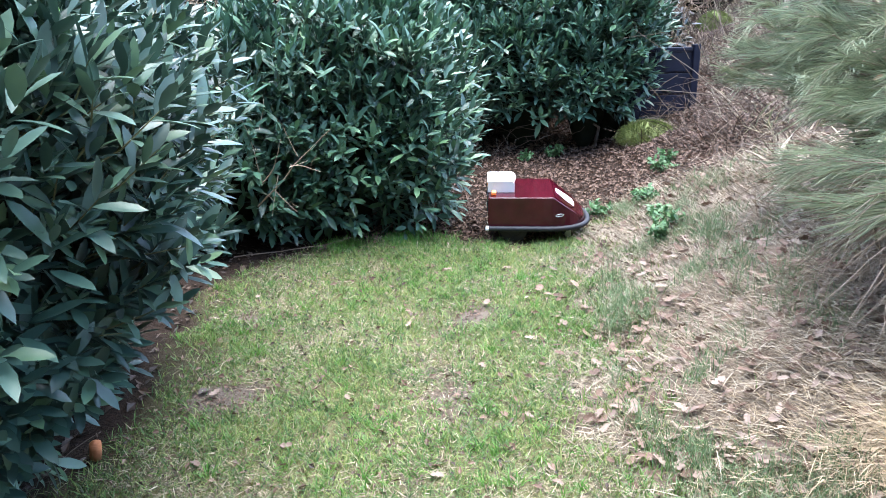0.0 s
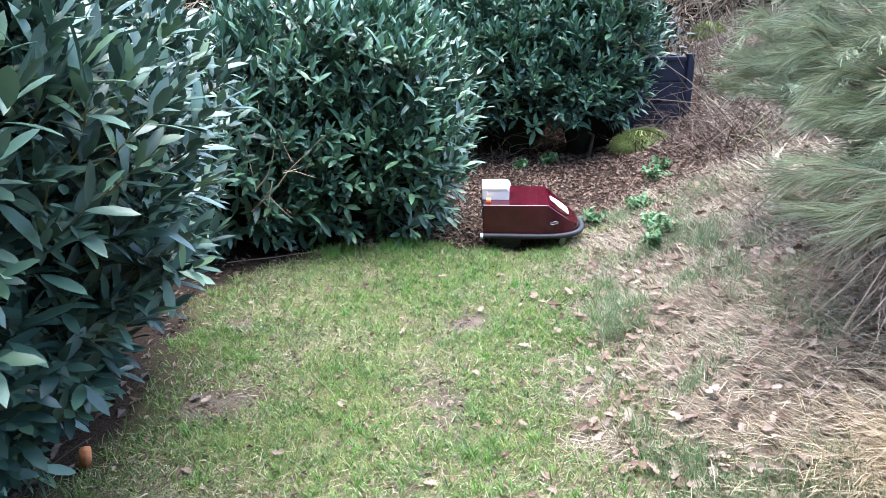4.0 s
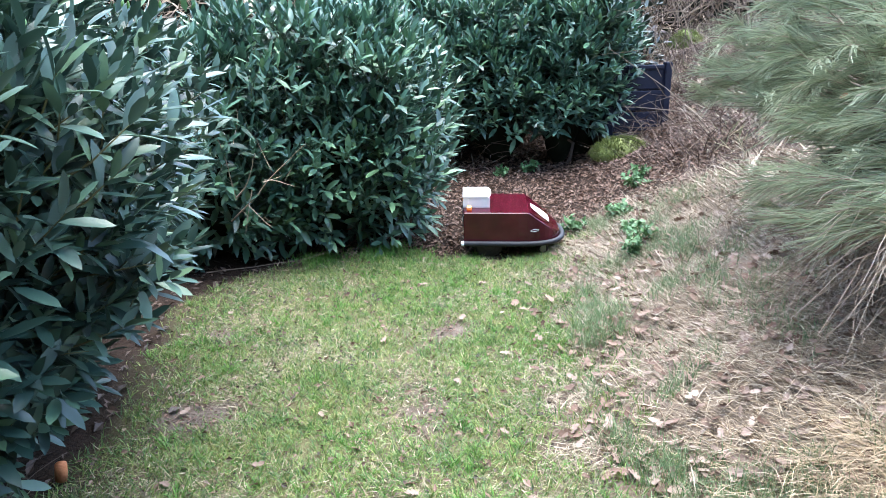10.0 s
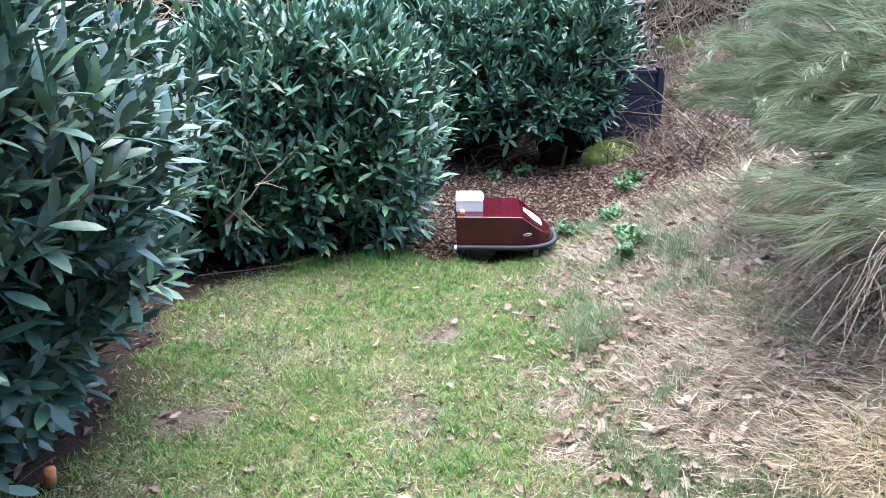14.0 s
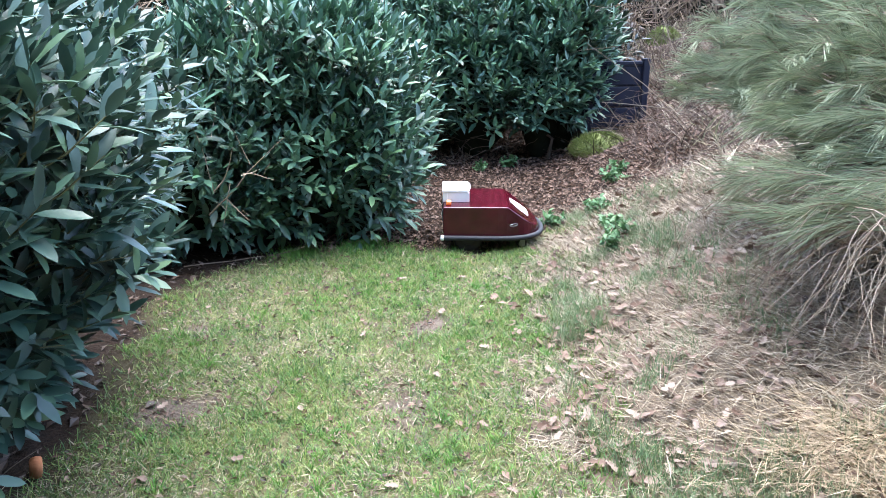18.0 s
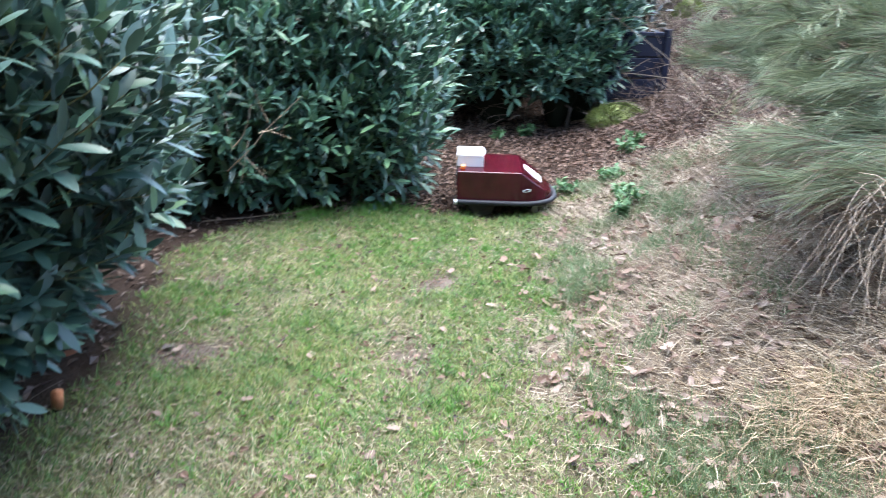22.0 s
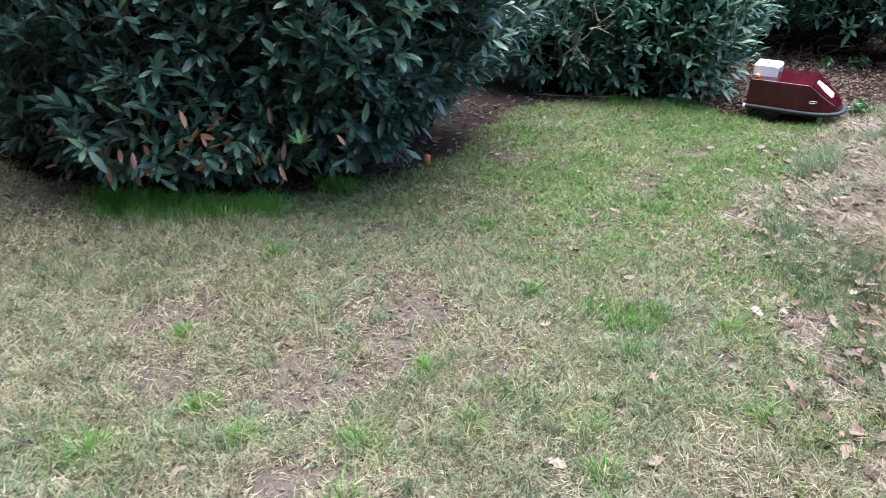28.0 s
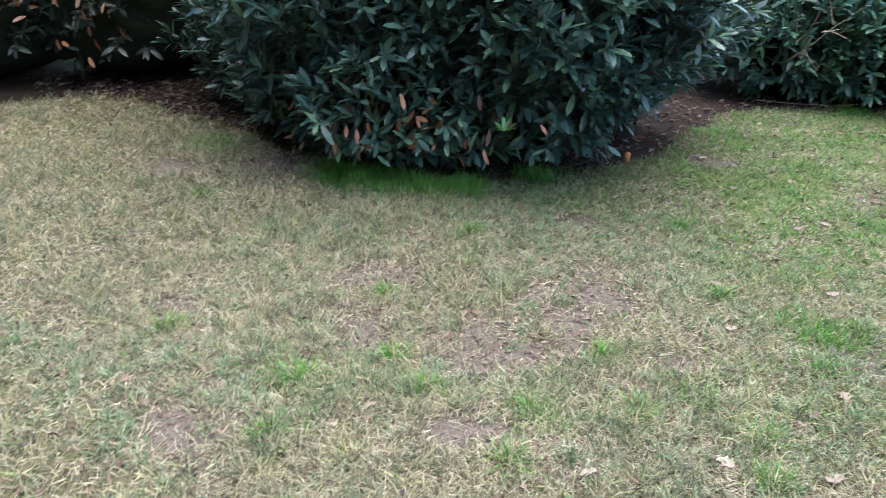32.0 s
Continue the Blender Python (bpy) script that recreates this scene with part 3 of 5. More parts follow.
PLANS_END = [(0.85, 7.6, 0.9, 0.8, 1.5), (1.6, 7.05, 0.38, 0.36, 1.4), (0.0, 7.75, 0.95, 0.9, 1.45), (0.75, 7.05, 0.65, 0.42, 1.05), (1.35, 6.9, 0.38, 0.3, 1.1), (0.1, 7.1, 0.5, 0.45, 1.0)]
shrub("laurel_bush", "dark green cherry laurel over bare leaf-strewn earth", PLANS_END, 3900, 13, shapes=LAUREL_FAR, leaf=0.132, core=True, hidden=(0, 1.0), low=0.4, floor_gap=0.3, limbs=10, mat=LEAF_LIGHTENED, reach=0.19, ragged=0.24, per=8)
# dark bush added to back the shaded gap under the laurel
shrub("evergreen_bush", "dark dense backing bush added behind the shaded laurel", [(0.4, 8.9, 1.5, 0.55, 2.2), (2.2, 8.6, 0.5, 0.5, 1.6)], 500, 17, leaf=0.16, per=7, mat=LEAF_BACK_SHADED, low=0.85, floor_gap=0.02, core=True)
shrub("evergreen_bush", "grey-green evergreen bush behind the laurels", [(-1.7, 6.7, 1.0, 0.7, 1.25), (-2.9, 6.4, 1.0, 0.9, 1.32), (-3.3, 4.7, 1.0, 0.9, 1.3)], 1100, 14, per=8,
      leaf=0.09, mat=LEAF_GREY, low=0.5, shapes=LAUREL_FAR)
# bush and hedge tops raised out of view to shade the ground below
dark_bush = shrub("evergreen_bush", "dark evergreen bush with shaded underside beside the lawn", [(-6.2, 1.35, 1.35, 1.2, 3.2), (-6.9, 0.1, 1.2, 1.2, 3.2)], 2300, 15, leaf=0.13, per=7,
      mat=LEAF_BACK_SHADED, low=0.7, floor_gap=0.3, core=True, foot=1.2)
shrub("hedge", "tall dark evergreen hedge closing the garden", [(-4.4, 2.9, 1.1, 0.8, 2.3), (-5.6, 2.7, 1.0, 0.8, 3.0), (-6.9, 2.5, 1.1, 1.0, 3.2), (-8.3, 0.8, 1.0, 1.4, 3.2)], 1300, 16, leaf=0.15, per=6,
      mat=LEAF_BACK_SHADED, low=0.8, floor_gap=0.05, core=True)
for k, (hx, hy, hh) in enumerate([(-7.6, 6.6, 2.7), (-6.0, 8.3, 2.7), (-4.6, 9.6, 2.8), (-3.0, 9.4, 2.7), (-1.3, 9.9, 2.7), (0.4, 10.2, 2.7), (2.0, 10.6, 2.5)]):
    shrub("evergreen_bush", "tall dark shrub at the back of the garden", [(hx, hy, 1.3, 0.9, hh)], 330, 20 + k, leaf=0.2, per=6, mat=LEAF_BACK_SHADED, low=0.8, floor_gap=0.05, limbs=4, core=True)

shrub("beech_hedge", "brown withered hedge beyond the bank", [(x, 14.8 + 0.3 * math.sin(x), 0.95, 0.7, 3.2) for x in np.arange(0.6, 9.7, 0.9)], 1900, 48, leaf=0.15, per=6, mat=BEECH,
      low=0.9, floor_gap=0.05, limbs=7, core=True, shapes=LAUREL_FAR, hidden=(0, 1.0))


def hanging(owner, name, label, centres, spread, n, mat, seed, length=0.09, down=0.9):
    """Withered or young leaves on the shrub's lower side."""
    rs = np.random.RandomState(seed)
    c = np.array(centres)[rs.randint(0, len(centres), n)] + rs.randn(n, 3) * spread
    d = unit(rs.randn(n, 3) * 0.7 + np.array([0.3, -0.4, -down]))
    nrm = unit(np.array([0.5, -0.8, 0.35]) + rs.randn(n, 3) * 0.6)
    off = np.array(owner.location)
    for i in range(n):
        me = np_mesh(name, *LAUREL[rs.randint(3)], mat, True) if i < 3 else HANG[i % 3]
        if i < 3:
            HANG[i] = me
        part(name, me, None, owner, label, frame_matrix(c[i] - off, d[i], nrm[i], length * rs.uniform(0.7, 1.2)))


HANG = [None, None, None]
hanging(front, "withered_leaf", "orange-brown withered leaf", [(-1.5, 1.1, 0.42), (-1.75, 0.88, 0.45), (-2.1, 0.68, 0.42), (-2.3, 0.62, 0.45), (-1.65, 1.02, 0.34),
        (-2.3, 0.7, 0.36), (-1.95, 0.84, 0.5)], (0.22, 0.06, 0.1), 64, LEAF_BROWN, 31, length=0.08)
HANG = [None, None, None]
hanging(dark_bush, "withered_leaf", "orange-brown withered leaf", [(-5.1, 0.5, 0.7), (-5.25, 0.3, 0.85), (-5.3, 0.15, 0.7), (-5.5, 0.0, 0.95)], (0.14, 0.14, 0.16), 40, LEAF_BROWN, 35, length=0.11)
HANG = [None, None, None]
hanging(front, "leaf", "", [(-1.7, 1.06, 0.33), (-1.5, 1.24, 0.33), (-2.1, 0.8, 0.34), (-2.3, 0.8, 0.36)],
        (0.16, 0.05, 0.06), 60, LEAF, 32, length=0.1)
# a fresh rosette of pale leaves low on the bush
rs = np.random.RandomState(33)
off = np.array(front.location)
for k in range(9):
    a = k * 2.4
    d = Vector((0.25 + 0.7 * math.cos(a), -0.3 + 0.7 * math.sin(a), 0.65))
    part("young_leaf", np_mesh("young_leaf", *LAUREL[k % 3], LEAF_YOUNG, True), None, front, "pale green young leaf",
         frame_matrix(np.array((-1.36, 1.08, 0.4)) - off, d, (0.2, -0.3, 1), 0.085))
# pale flower buds stand on upper shoots
rsb = np.random.RandomState(34)
bud_mesh = np_mesh("bud", *tubes(np.array([[(0, 0, 0), (0, 0, 0.006), (0, 0, 0.016), (0, 0, 0.028)]]), np.array([0.002, 0.005, 0.006, 0.001]), 5), LEAF_YOUNG, True)
for k in range(26):
    p = np.array((rsb.uniform(-1.2, -0.85), rsb.uniform(1.3, 3.0), rsb.uniform(1.0, 1.6)))
    part("bud", bud_mesh, None, front, "pale yellow-green bud", Matrix.Translation(p - off) @ Euler((rsb.uniform(-0.4, 0.4), rsb.uniform(0, 0.5), 0)).to_matrix().to_4x4())


# ---------------------------------------------------------------- twigs
def twigs(rs, starts, heads, length, wiggle, r0, m=6, sag=0.1):
    """Crooked twig paths from starts along heads."""
    n = len(starts)
    step = unit(heads)[:, None] + np.cumsum(rs.randn(n, m, 3) * wiggle, axis=1)
    step[..., 2] -= sag * np.linspace(0, 1, m)[None] ** 2
    path = starts[:, None] + np.cumsum(unit(step), axis=1) * (np.broadcast_to(length, (n,)) / m)[:, None, None]
    return tubes(np.concatenate([starts[:, None], path], 1), np.linspace(r0, r0 * 0.3, m + 1), 3)


def thicket(name, label, box, n, length, heads, seed, r0=0.004, mat=TWIG, wiggle=0.22):
    rs = np.random.RandomState(seed)
    s = np.stack([rs.uniform(box[0], box[1], n), rs.uniform(box[2], box[3], n), np.zeros(n)], -1)
    s[:, 2] = ground_z(s[:, 0], s[:, 1]) + rs.uniform(box[4], box[5], n)
    h = np.array(heads) + rs.randn(n, 3) * 0.5
    ob = new(name, np_mesh(name, *twigs(rs, s, h, rs.uniform(0.5, 1.2, n) * length, wiggle * 1.2, r0, 4), mat))
    return tagged(ob, label, "twigs", kind="stuff")


thicket("dry_twigs", "tangled brown bare twigs behind the laurels", (-3.8, -0.8, 7.2, 8.0, 0.7, 1.9), 420, 1.0, (0.3, -0.2, 0.2), 41, 0.007, TWIG, 0.3)
thicket("dry_twigs", "tangled brown dead stems along the bank", (1.9, 2.9, 5.0, 8.0, 0.02, 0.16), 150, 0.45, (-0.5, -0.5, 0.25), 42, 0.0045, UNDERGROWTH)
thicket("dry_twigs", "thin dead stems lying across the bank", (1.2, 2.1, 3.4, 5.6, 0.01, 0.07), 150, 0.26, (-0.6, -0.5, 0.02), 49, 0.0022, TWIG)
thicket("dry_twigs", "bare shrub twigs at the top of the bank", (2.3, 4.4, 7.8, 9.6, 0.0, 0.3), 170, 0.6, (-0.2, -0.2, 0.8), 43, 0.005, UNDERGROWTH)
thicket("dry_twigs", "brown bare hedge beyond the bank", (1.0, 10.0, 11.5, 14.0, 0.0, 2.2), 1800, 1.3, (0.0, -0.1, 0.7), 46, 0.011, TWIG)
thicket("dry_twigs", "ochre undergrowth beyond the bank", (1.0, 9.0, 11.2, 12.6, 0.0, 1.1), 1100, 0.8, (0.0, -0.1, 0.8), 47, 0.008, UNDERGROWTH)
thicket("dry_twigs", "thin bare roots and twigs under the laurel", (0.2, 1.3, 6.75, 7.3, 0.03, 0.3), 60, 0.45, (-0.2, -0.5, -0.1), 44, 0.005, BARK)
rs = np.random.RandomState(45)
for k, (start, head, length, r0) in enumerate([((2.83, 6.2, 0.58), (-0.93, 0.14, 0.34), 1.07, 0.008),
                                              ((2.73, 6.1, 0.64), (-0.99, 0.1, -0.05), 1.01, 0.007),
                                              ((2.68, 6.4, 0.83), (-0.66, 0.08, 0.75), 1.23, 0.006),
                                              ((2.51, 6.3, 0.62), (-0.71, 0.09, 0.7), 1.08, 0.006),
                                              ((3.34, 7.0, 1.45), (-0.87, 0.21, 0.44), 0.94, 0.011),
                                              ((2.32, 6.6, 1.01), (-0.4, 0.0, 0.92), 0.49, 0.005)]):
    ob = thing("bare_branch", start, "pale bare branch with buds reaching out of the bank", "branch")
    S = np.zeros((1, 3))
    part("stem", np_mesh("stem", *twigs(rs, S, np.array([head]), length, 0.05, r0, 10, 0.0), TWIG), None, ob)
    st = np.array([np.array(head) / np.linalg.norm(head) * length * q for q in (0.3, 0.5, 0.65, 0.8)])
    for q in st:
        part("side_twig", np_mesh("side_twig", *twigs(rs, q[None], (np.array(head) + rs.randn(3) * 0.7)[None], length * 0.35, 0.1, r0 * 0.5, 6), TWIG), None, ob)
# broken twigs that stick out of the middle laurel
for start, head, length, r0 in [((-1.15, 4.16, 0.36), (0.46, -0.02, 0.52), 0.68, 0.0065), ((-1.03, 4.12, 0.47), (0.13, -0.02, -0.1), 0.19, 0.005), ((-1.09, 4.1, 0.52), (0.25, 0.0, 0.14), 0.31, 0.0055),
                                ((-1.1, 4.14, 0.5), (0.02, 0.02, 0.6), 0.55, 0.004), ((-1.0, 4.12, 0.56), (-0.06, -0.02, -0.3), 0.27, 0.004), ((-0.92, 4.12, 0.62), (0.3, 0.0, -0.02), 0.2, 0.004)]:
    ob = thing("dead_twig", start, "pale dead twig sticking out of the laurel", "branch", "dead twigs")
    part("stem", np_mesh("stem", *twigs(rs, np.zeros((1, 3)), np.array([head]), length, 0.1, r0, 8), TWIG), None, ob)
    part("side_twig", np_mesh("side_twig", *twigs(rs, np.array([head]) / np.linalg.norm(head) * length * 0.6, np.array([head]) + rs.randn(1, 3) * 0.8, length * 0.4, 0.1, r0 * 0.6, 6), TWIG), None, ob)
for start, head, length, r0 in [((-1.35, 4.2, 0.02), (1, 0.25, 0.03), 0.75, 0.006), ((-1.5, 1.9, 0.03), (0.2, 0.9, 0.05), 0.5, 0.006), ((-1.45, 1.75, 0.02), (0.5, 0.7, 0.1), 0.45, 0.005),
                                ((-0.93, -1.32, 0.02), (0.5, -0.35, 0.0), 0.13, 0.005), ((-1.45, 2.05, 0.04), (0.5, -0.4, 0.1), 0.3, 0.004)]:
    ob = thing("fallen_stick", start, "thin brown fallen stick lying on the ground", "stick", "fallen sticks")
    part("stem", np_mesh("stem", *twigs(rs, np.zeros((1, 3)), np.array([head]), length, 0.1, r0 * 0.8, 8, 0.0), BARK), None, ob)


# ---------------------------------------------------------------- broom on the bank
BROOM_SHADE = material("broom_shade", [(0.02, 0.018, 0.012), (0.045, 0.038, 0.025), (0.08, 0.07, 0.045)], rough=0.95, grain=30, bump=1.0, bump_scale=40, gloss=0.1)


def spray(rs, tip, head, length, n, sag, reach=(0.12, 0.28)):
    """A feathery spray: its axis, and n thin stems that leave it at a narrow angle towards the tip."""
    head = unit(np.asarray(head, float))
    t = np.linspace(0, 1, 8)[:, None]
    axis = np.asarray(tip) - head * length * (1 - t) + np.array([0, 0, sag]) * 4 * t * (1 - t) + np.cumsum(rs.randn(8, 3) * 0.008, axis=0)
    s = rs.uniform(0.05, 0.97, n)
    i = np.clip((s * 7).astype(int), 0, 6)
    base = axis[i] + (axis[i + 1] - axis[i]) * (s * 7 - i)[:, None]
    tan = unit(axis[i + 1] - axis[i])
    side = unit(np.cross(tan, rs.randn(n, 3)))
    out = rs.uniform(0.12, 0.6, n)[:, None]
    L = (rs.uniform(*reach, n) * (1.1 - 0.5 * s))[:, None, None]
    u = np.linspace(0, 1, 3)[None, :, None]
    d = unit(tan + side * out)
    stems = base[:, None] + d[:, None] * L * u - side[:, None] * out[:, None] * L * 0.32 * u * u + np.array([0, 0, -0.1]) * L * u * u
    return axis, stems + np.cumsum(rs.randn(n, 3, 3) * 0.004, axis=1)


def broom():
    rs = np.random.RandomState(51)
    root = thing("broom_shrub", (2.35, 2.75, float(ground_z(2.35, 2.75)) - 0.03), "wispy grey-green broom shrub with drooping rush-like stems on the bank", "shrub")
    off = np.array(root.location)
    sprays = []
    for k in range(205):  # upper sprays, swept out over the bank
        a, q = rs.rand(), rs.rand()
        tip = np.array((1.44 + 1.2 * a ** 1.2 + 0.42 * q * q, 2.35 + 1.6 * rs.rand() ** 0.9, 1.06 + 0.78 * q - 0.05 * a))
        sprays.append((tip, (-0.9 + 0.3 * rs.randn(), -0.3 + 0.3 * rs.randn(), 0.12 + 0.16 * rs.randn() + 0.35 * q), rs.uniform(0.4, 0.62), 125, rs.uniform(0.0, 0.06), 1))
    for k in range(80):  # the crown's back and far side
        a = rs.uniform(-0.9, 2.6)
        tip = np.array((2.45 + 0.95 * math.cos(a), 2.95 + 1.15 * math.sin(a), rs.uniform(0.95, 1.75)))
        sprays.append((tip, (math.cos(a), math.sin(a), 0.2 + 0.2 * rs.randn()), rs.uniform(0.4, 0.65), 80, 0.06, 1))
    for k in range(34):  # inner sprays between the two
        tip = np.array((rs.uniform(1.5, 2.2), rs.uniform(2.4, 3.2), rs.uniform(0.9, 1.2)))
        sprays.append((tip, (-0.8 + 0.3 * rs.randn(), -0.35 + 0.35 * rs.randn(), 0.02 + 0.2 * rs.randn()), rs.uniform(0.35, 0.6), 80, rs.uniform(0.0, 0.06), 1))
    for k in range(26):  # low sprays that lie out over the straw
        a = rs.rand()
        tip = np.array((1.27 + 0.3 * a + 0.08 * rs.randn(), 2.1 + 0.75 * rs.rand(), 0.78 + 0.18 * rs.rand()))
        sprays.append((tip, (-0.92 + 0.15 * rs.randn(), -0.15 + 0.3 * rs.randn(), 0.08 + 0.16 * rs.randn()), rs.uniform(0.4, 0.6), 125, rs.uniform(0.0, 0.06), 0))
    fine_paths, old_paths = [], []
    for tip, head, length, n, sag, upper in sprays:
        axis, stems = spray(rs, tip, head, length, n, sag)
        foot = off + np.array((rs.uniform(-0.2, 0.2), rs.uniform(-0.25, 0.25), 0))
        lead = foot + (axis[0] - foot) * np.linspace(0, 1, 6)[:-1, None] + np.sin(np.linspace(0, 1, 6)[:-1, None] * np.pi) * np.array([0, 0, 0.12])
        path = np.concatenate([lead, axis])
        part("branch", np_mesh("branch", *tubes(path[None] - off, np.linspace(0.009, 0.0015, 13), 5), BROOM_OLD, True), None, root)
        dead = rs.rand(n) < (0.07 if upper else 0.14)
        fine_paths.append(stems[~dead])
        old_paths.append(stems[dead])
    fp = np.concatenate(fine_paths)
    third = len(fp) // 3 + 1
    for q in range(3):
        part("stem_mass", np_mesh("stem_mass", *tubes(fp[q * third:(q + 1) * third] - off, np.linspace(0.0015, 0.0008, 3), 3), BROOM), None, root)["kind"] = "stuff"
    # dark brown lumps that stand in for the shade among the old stems
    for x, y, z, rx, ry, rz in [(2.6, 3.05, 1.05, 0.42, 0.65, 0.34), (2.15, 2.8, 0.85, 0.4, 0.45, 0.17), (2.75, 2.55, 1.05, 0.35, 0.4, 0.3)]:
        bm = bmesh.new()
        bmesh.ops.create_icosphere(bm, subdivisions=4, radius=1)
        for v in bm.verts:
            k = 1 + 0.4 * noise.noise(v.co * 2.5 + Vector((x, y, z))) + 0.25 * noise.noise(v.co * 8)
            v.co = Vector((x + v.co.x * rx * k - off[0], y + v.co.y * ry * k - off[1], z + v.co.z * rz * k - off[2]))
        part("inner_growth", bm, BROOM_SHADE, root, "dark brown lump standing in for the shaded old stems", smooth=True)
    # bare old stems arching out of the heart and hanging down
    n = 560
    s0 = np.stack([rs.uniform(1.45, 2.1, n), rs.uniform(2.05, 2.75, n), rs.uniform(0.66, 0.95, n)], -1)
    d = unit(np.stack([rs.uniform(-1, 0.1, n), rs.uniform(-0.8, 0.3, n), rs.uniform(-0.5, 0.5, n)], -1))
    u = np.linspace(0, 1, 6)[None, :, None]
    L = rs.uniform(0.15, 0.42, n)[:, None, None]
    op = s0[:, None] + d[:, None] * L * u + np.array([0, 0, -0.5]) * L * u * u + np.cumsum(rs.randn(n, 6, 3) * 0.006, axis=1)
    op[..., 2] = np.maximum(op[..., 2], ground_z(op[..., 0], op[..., 1]) + 0.01)
    part("old_stem_mass", np_mesh("old_stem_mass", *tubes(op - off, np.linspace(0.0015, 0.0007, 6), 3), BROOM_OLD), None, root)["kind"] = "stuff"
    part("old_stem_mass", np_mesh("old_stem_mass", *tubes(np.concatenate(old_paths) - off, np.linspace(0.0015, 0.0008, 3), 3), BROOM_OLD), None, root)["kind"] = "stuff"
    for a, b in (((1.95, 2.35, 0.66), (1.5, 2.28, 0.76)), ((1.9, 2.3, 0.62), (1.62, 2.2, 0.85)), ((2.0, 2.5, 0.7), (1.6, 2.45, 1.0))):
        t = np.linspace(0, 1, 8)[:, None]
        path = np.array(a) * (1 - t) + np.array(b) * t + rs.randn(8, 3) * 0.008
        part("bare_branch", np_mesh("bare_branch", *tubes(path[None] - off, np.linspace(0.008, 0.003, 8), 6), BROOM_OLD, True), None, root, "pale bare old branch")


broom()


# ---------------------------------------------------------------- grass, straw and litter
def blades(rs, x, y, length, width, lean, heading=None, curl=0.6):
    """Bent blades of two segments rooted in the ground. Vertices and triangles."""
    n = len(x)
    a = rs.rand(n) * 2 * np.pi if heading is None else heading
    h = np.stack([np.cos(a), np.sin(a), np.zeros(n)], -1)
    s = np.stack([-np.sin(a), np.cos(a), np.zeros(n)], -1)
    tw = rs.rand(n) * 2 * np.pi
    s = unit(s * np.cos(tw)[:, None] + h * np.sin(tw)[:, None])
    p = np.stack([x, y, ground_z(x, y) - 0.004], -1)
    up = np.array([0, 0, 1.0])
    l1, l2 = lean, np.minimum(lean * (1 + curl) + 0.1, 1.5)
    m = p + (h * np.sin(l1)[:, None] + up * np.cos(l1)[:, None]) * (length * 0.55)[:, None]
    e = m + (h * np.sin(l2)[:, None] + up * np.cos(l2)[:, None]) * (length * 0.45)[:, None]
    w = (width / 2)[:, None]
    v = np.stack([p - s * w, p + s * w, m + s * w * 0.8, m - s * w * 0.8, e], 1).reshape(-1, 3)
    i = np.arange(n) * 5
    f = np.stack([np.stack([i, i + 1, i + 2], -1), np.stack([i, i + 2, i + 3], -1), np.stack([i + 3, i + 2, i + 4], -1)], 1).reshape(-1, 3)
    return v, f


def slivers(rs, x, y, length, width):
    """Straight thin blades that lie nearly flat: one long triangle each."""
    n = len(x)
    a = rs.rand(n) * 2 * np.pi
    h = np.stack([np.cos(a), np.sin(a), np.abs(rs.randn(n)) * 0.28], -1)
    s = np.stack([-np.sin(a), np.cos(a), rs.randn(n) * 0.5], -1)
    p = np.stack([x, y, ground_z(x, y) + rs.uniform(0.0, 0.012, n)], -1)
    w = (width / 2)[:, None]
    v = np.stack([p - s * w, p + s * w, p + h * length[:, None]], 1).reshape(-1, 3)
    return v, np.arange(n * 3).reshape(-1, 3)


def sow(rs, x0, x1, y0, y1, density, share):
    n = int((x1 - x0) * (y1 - y0) * density)
    x, y = rs.uniform(x0, x1, n), rs.uniform(y0, y1, n)
    keep = rs.rand(n) < share(x, y)
    return x[keep], y[keep]


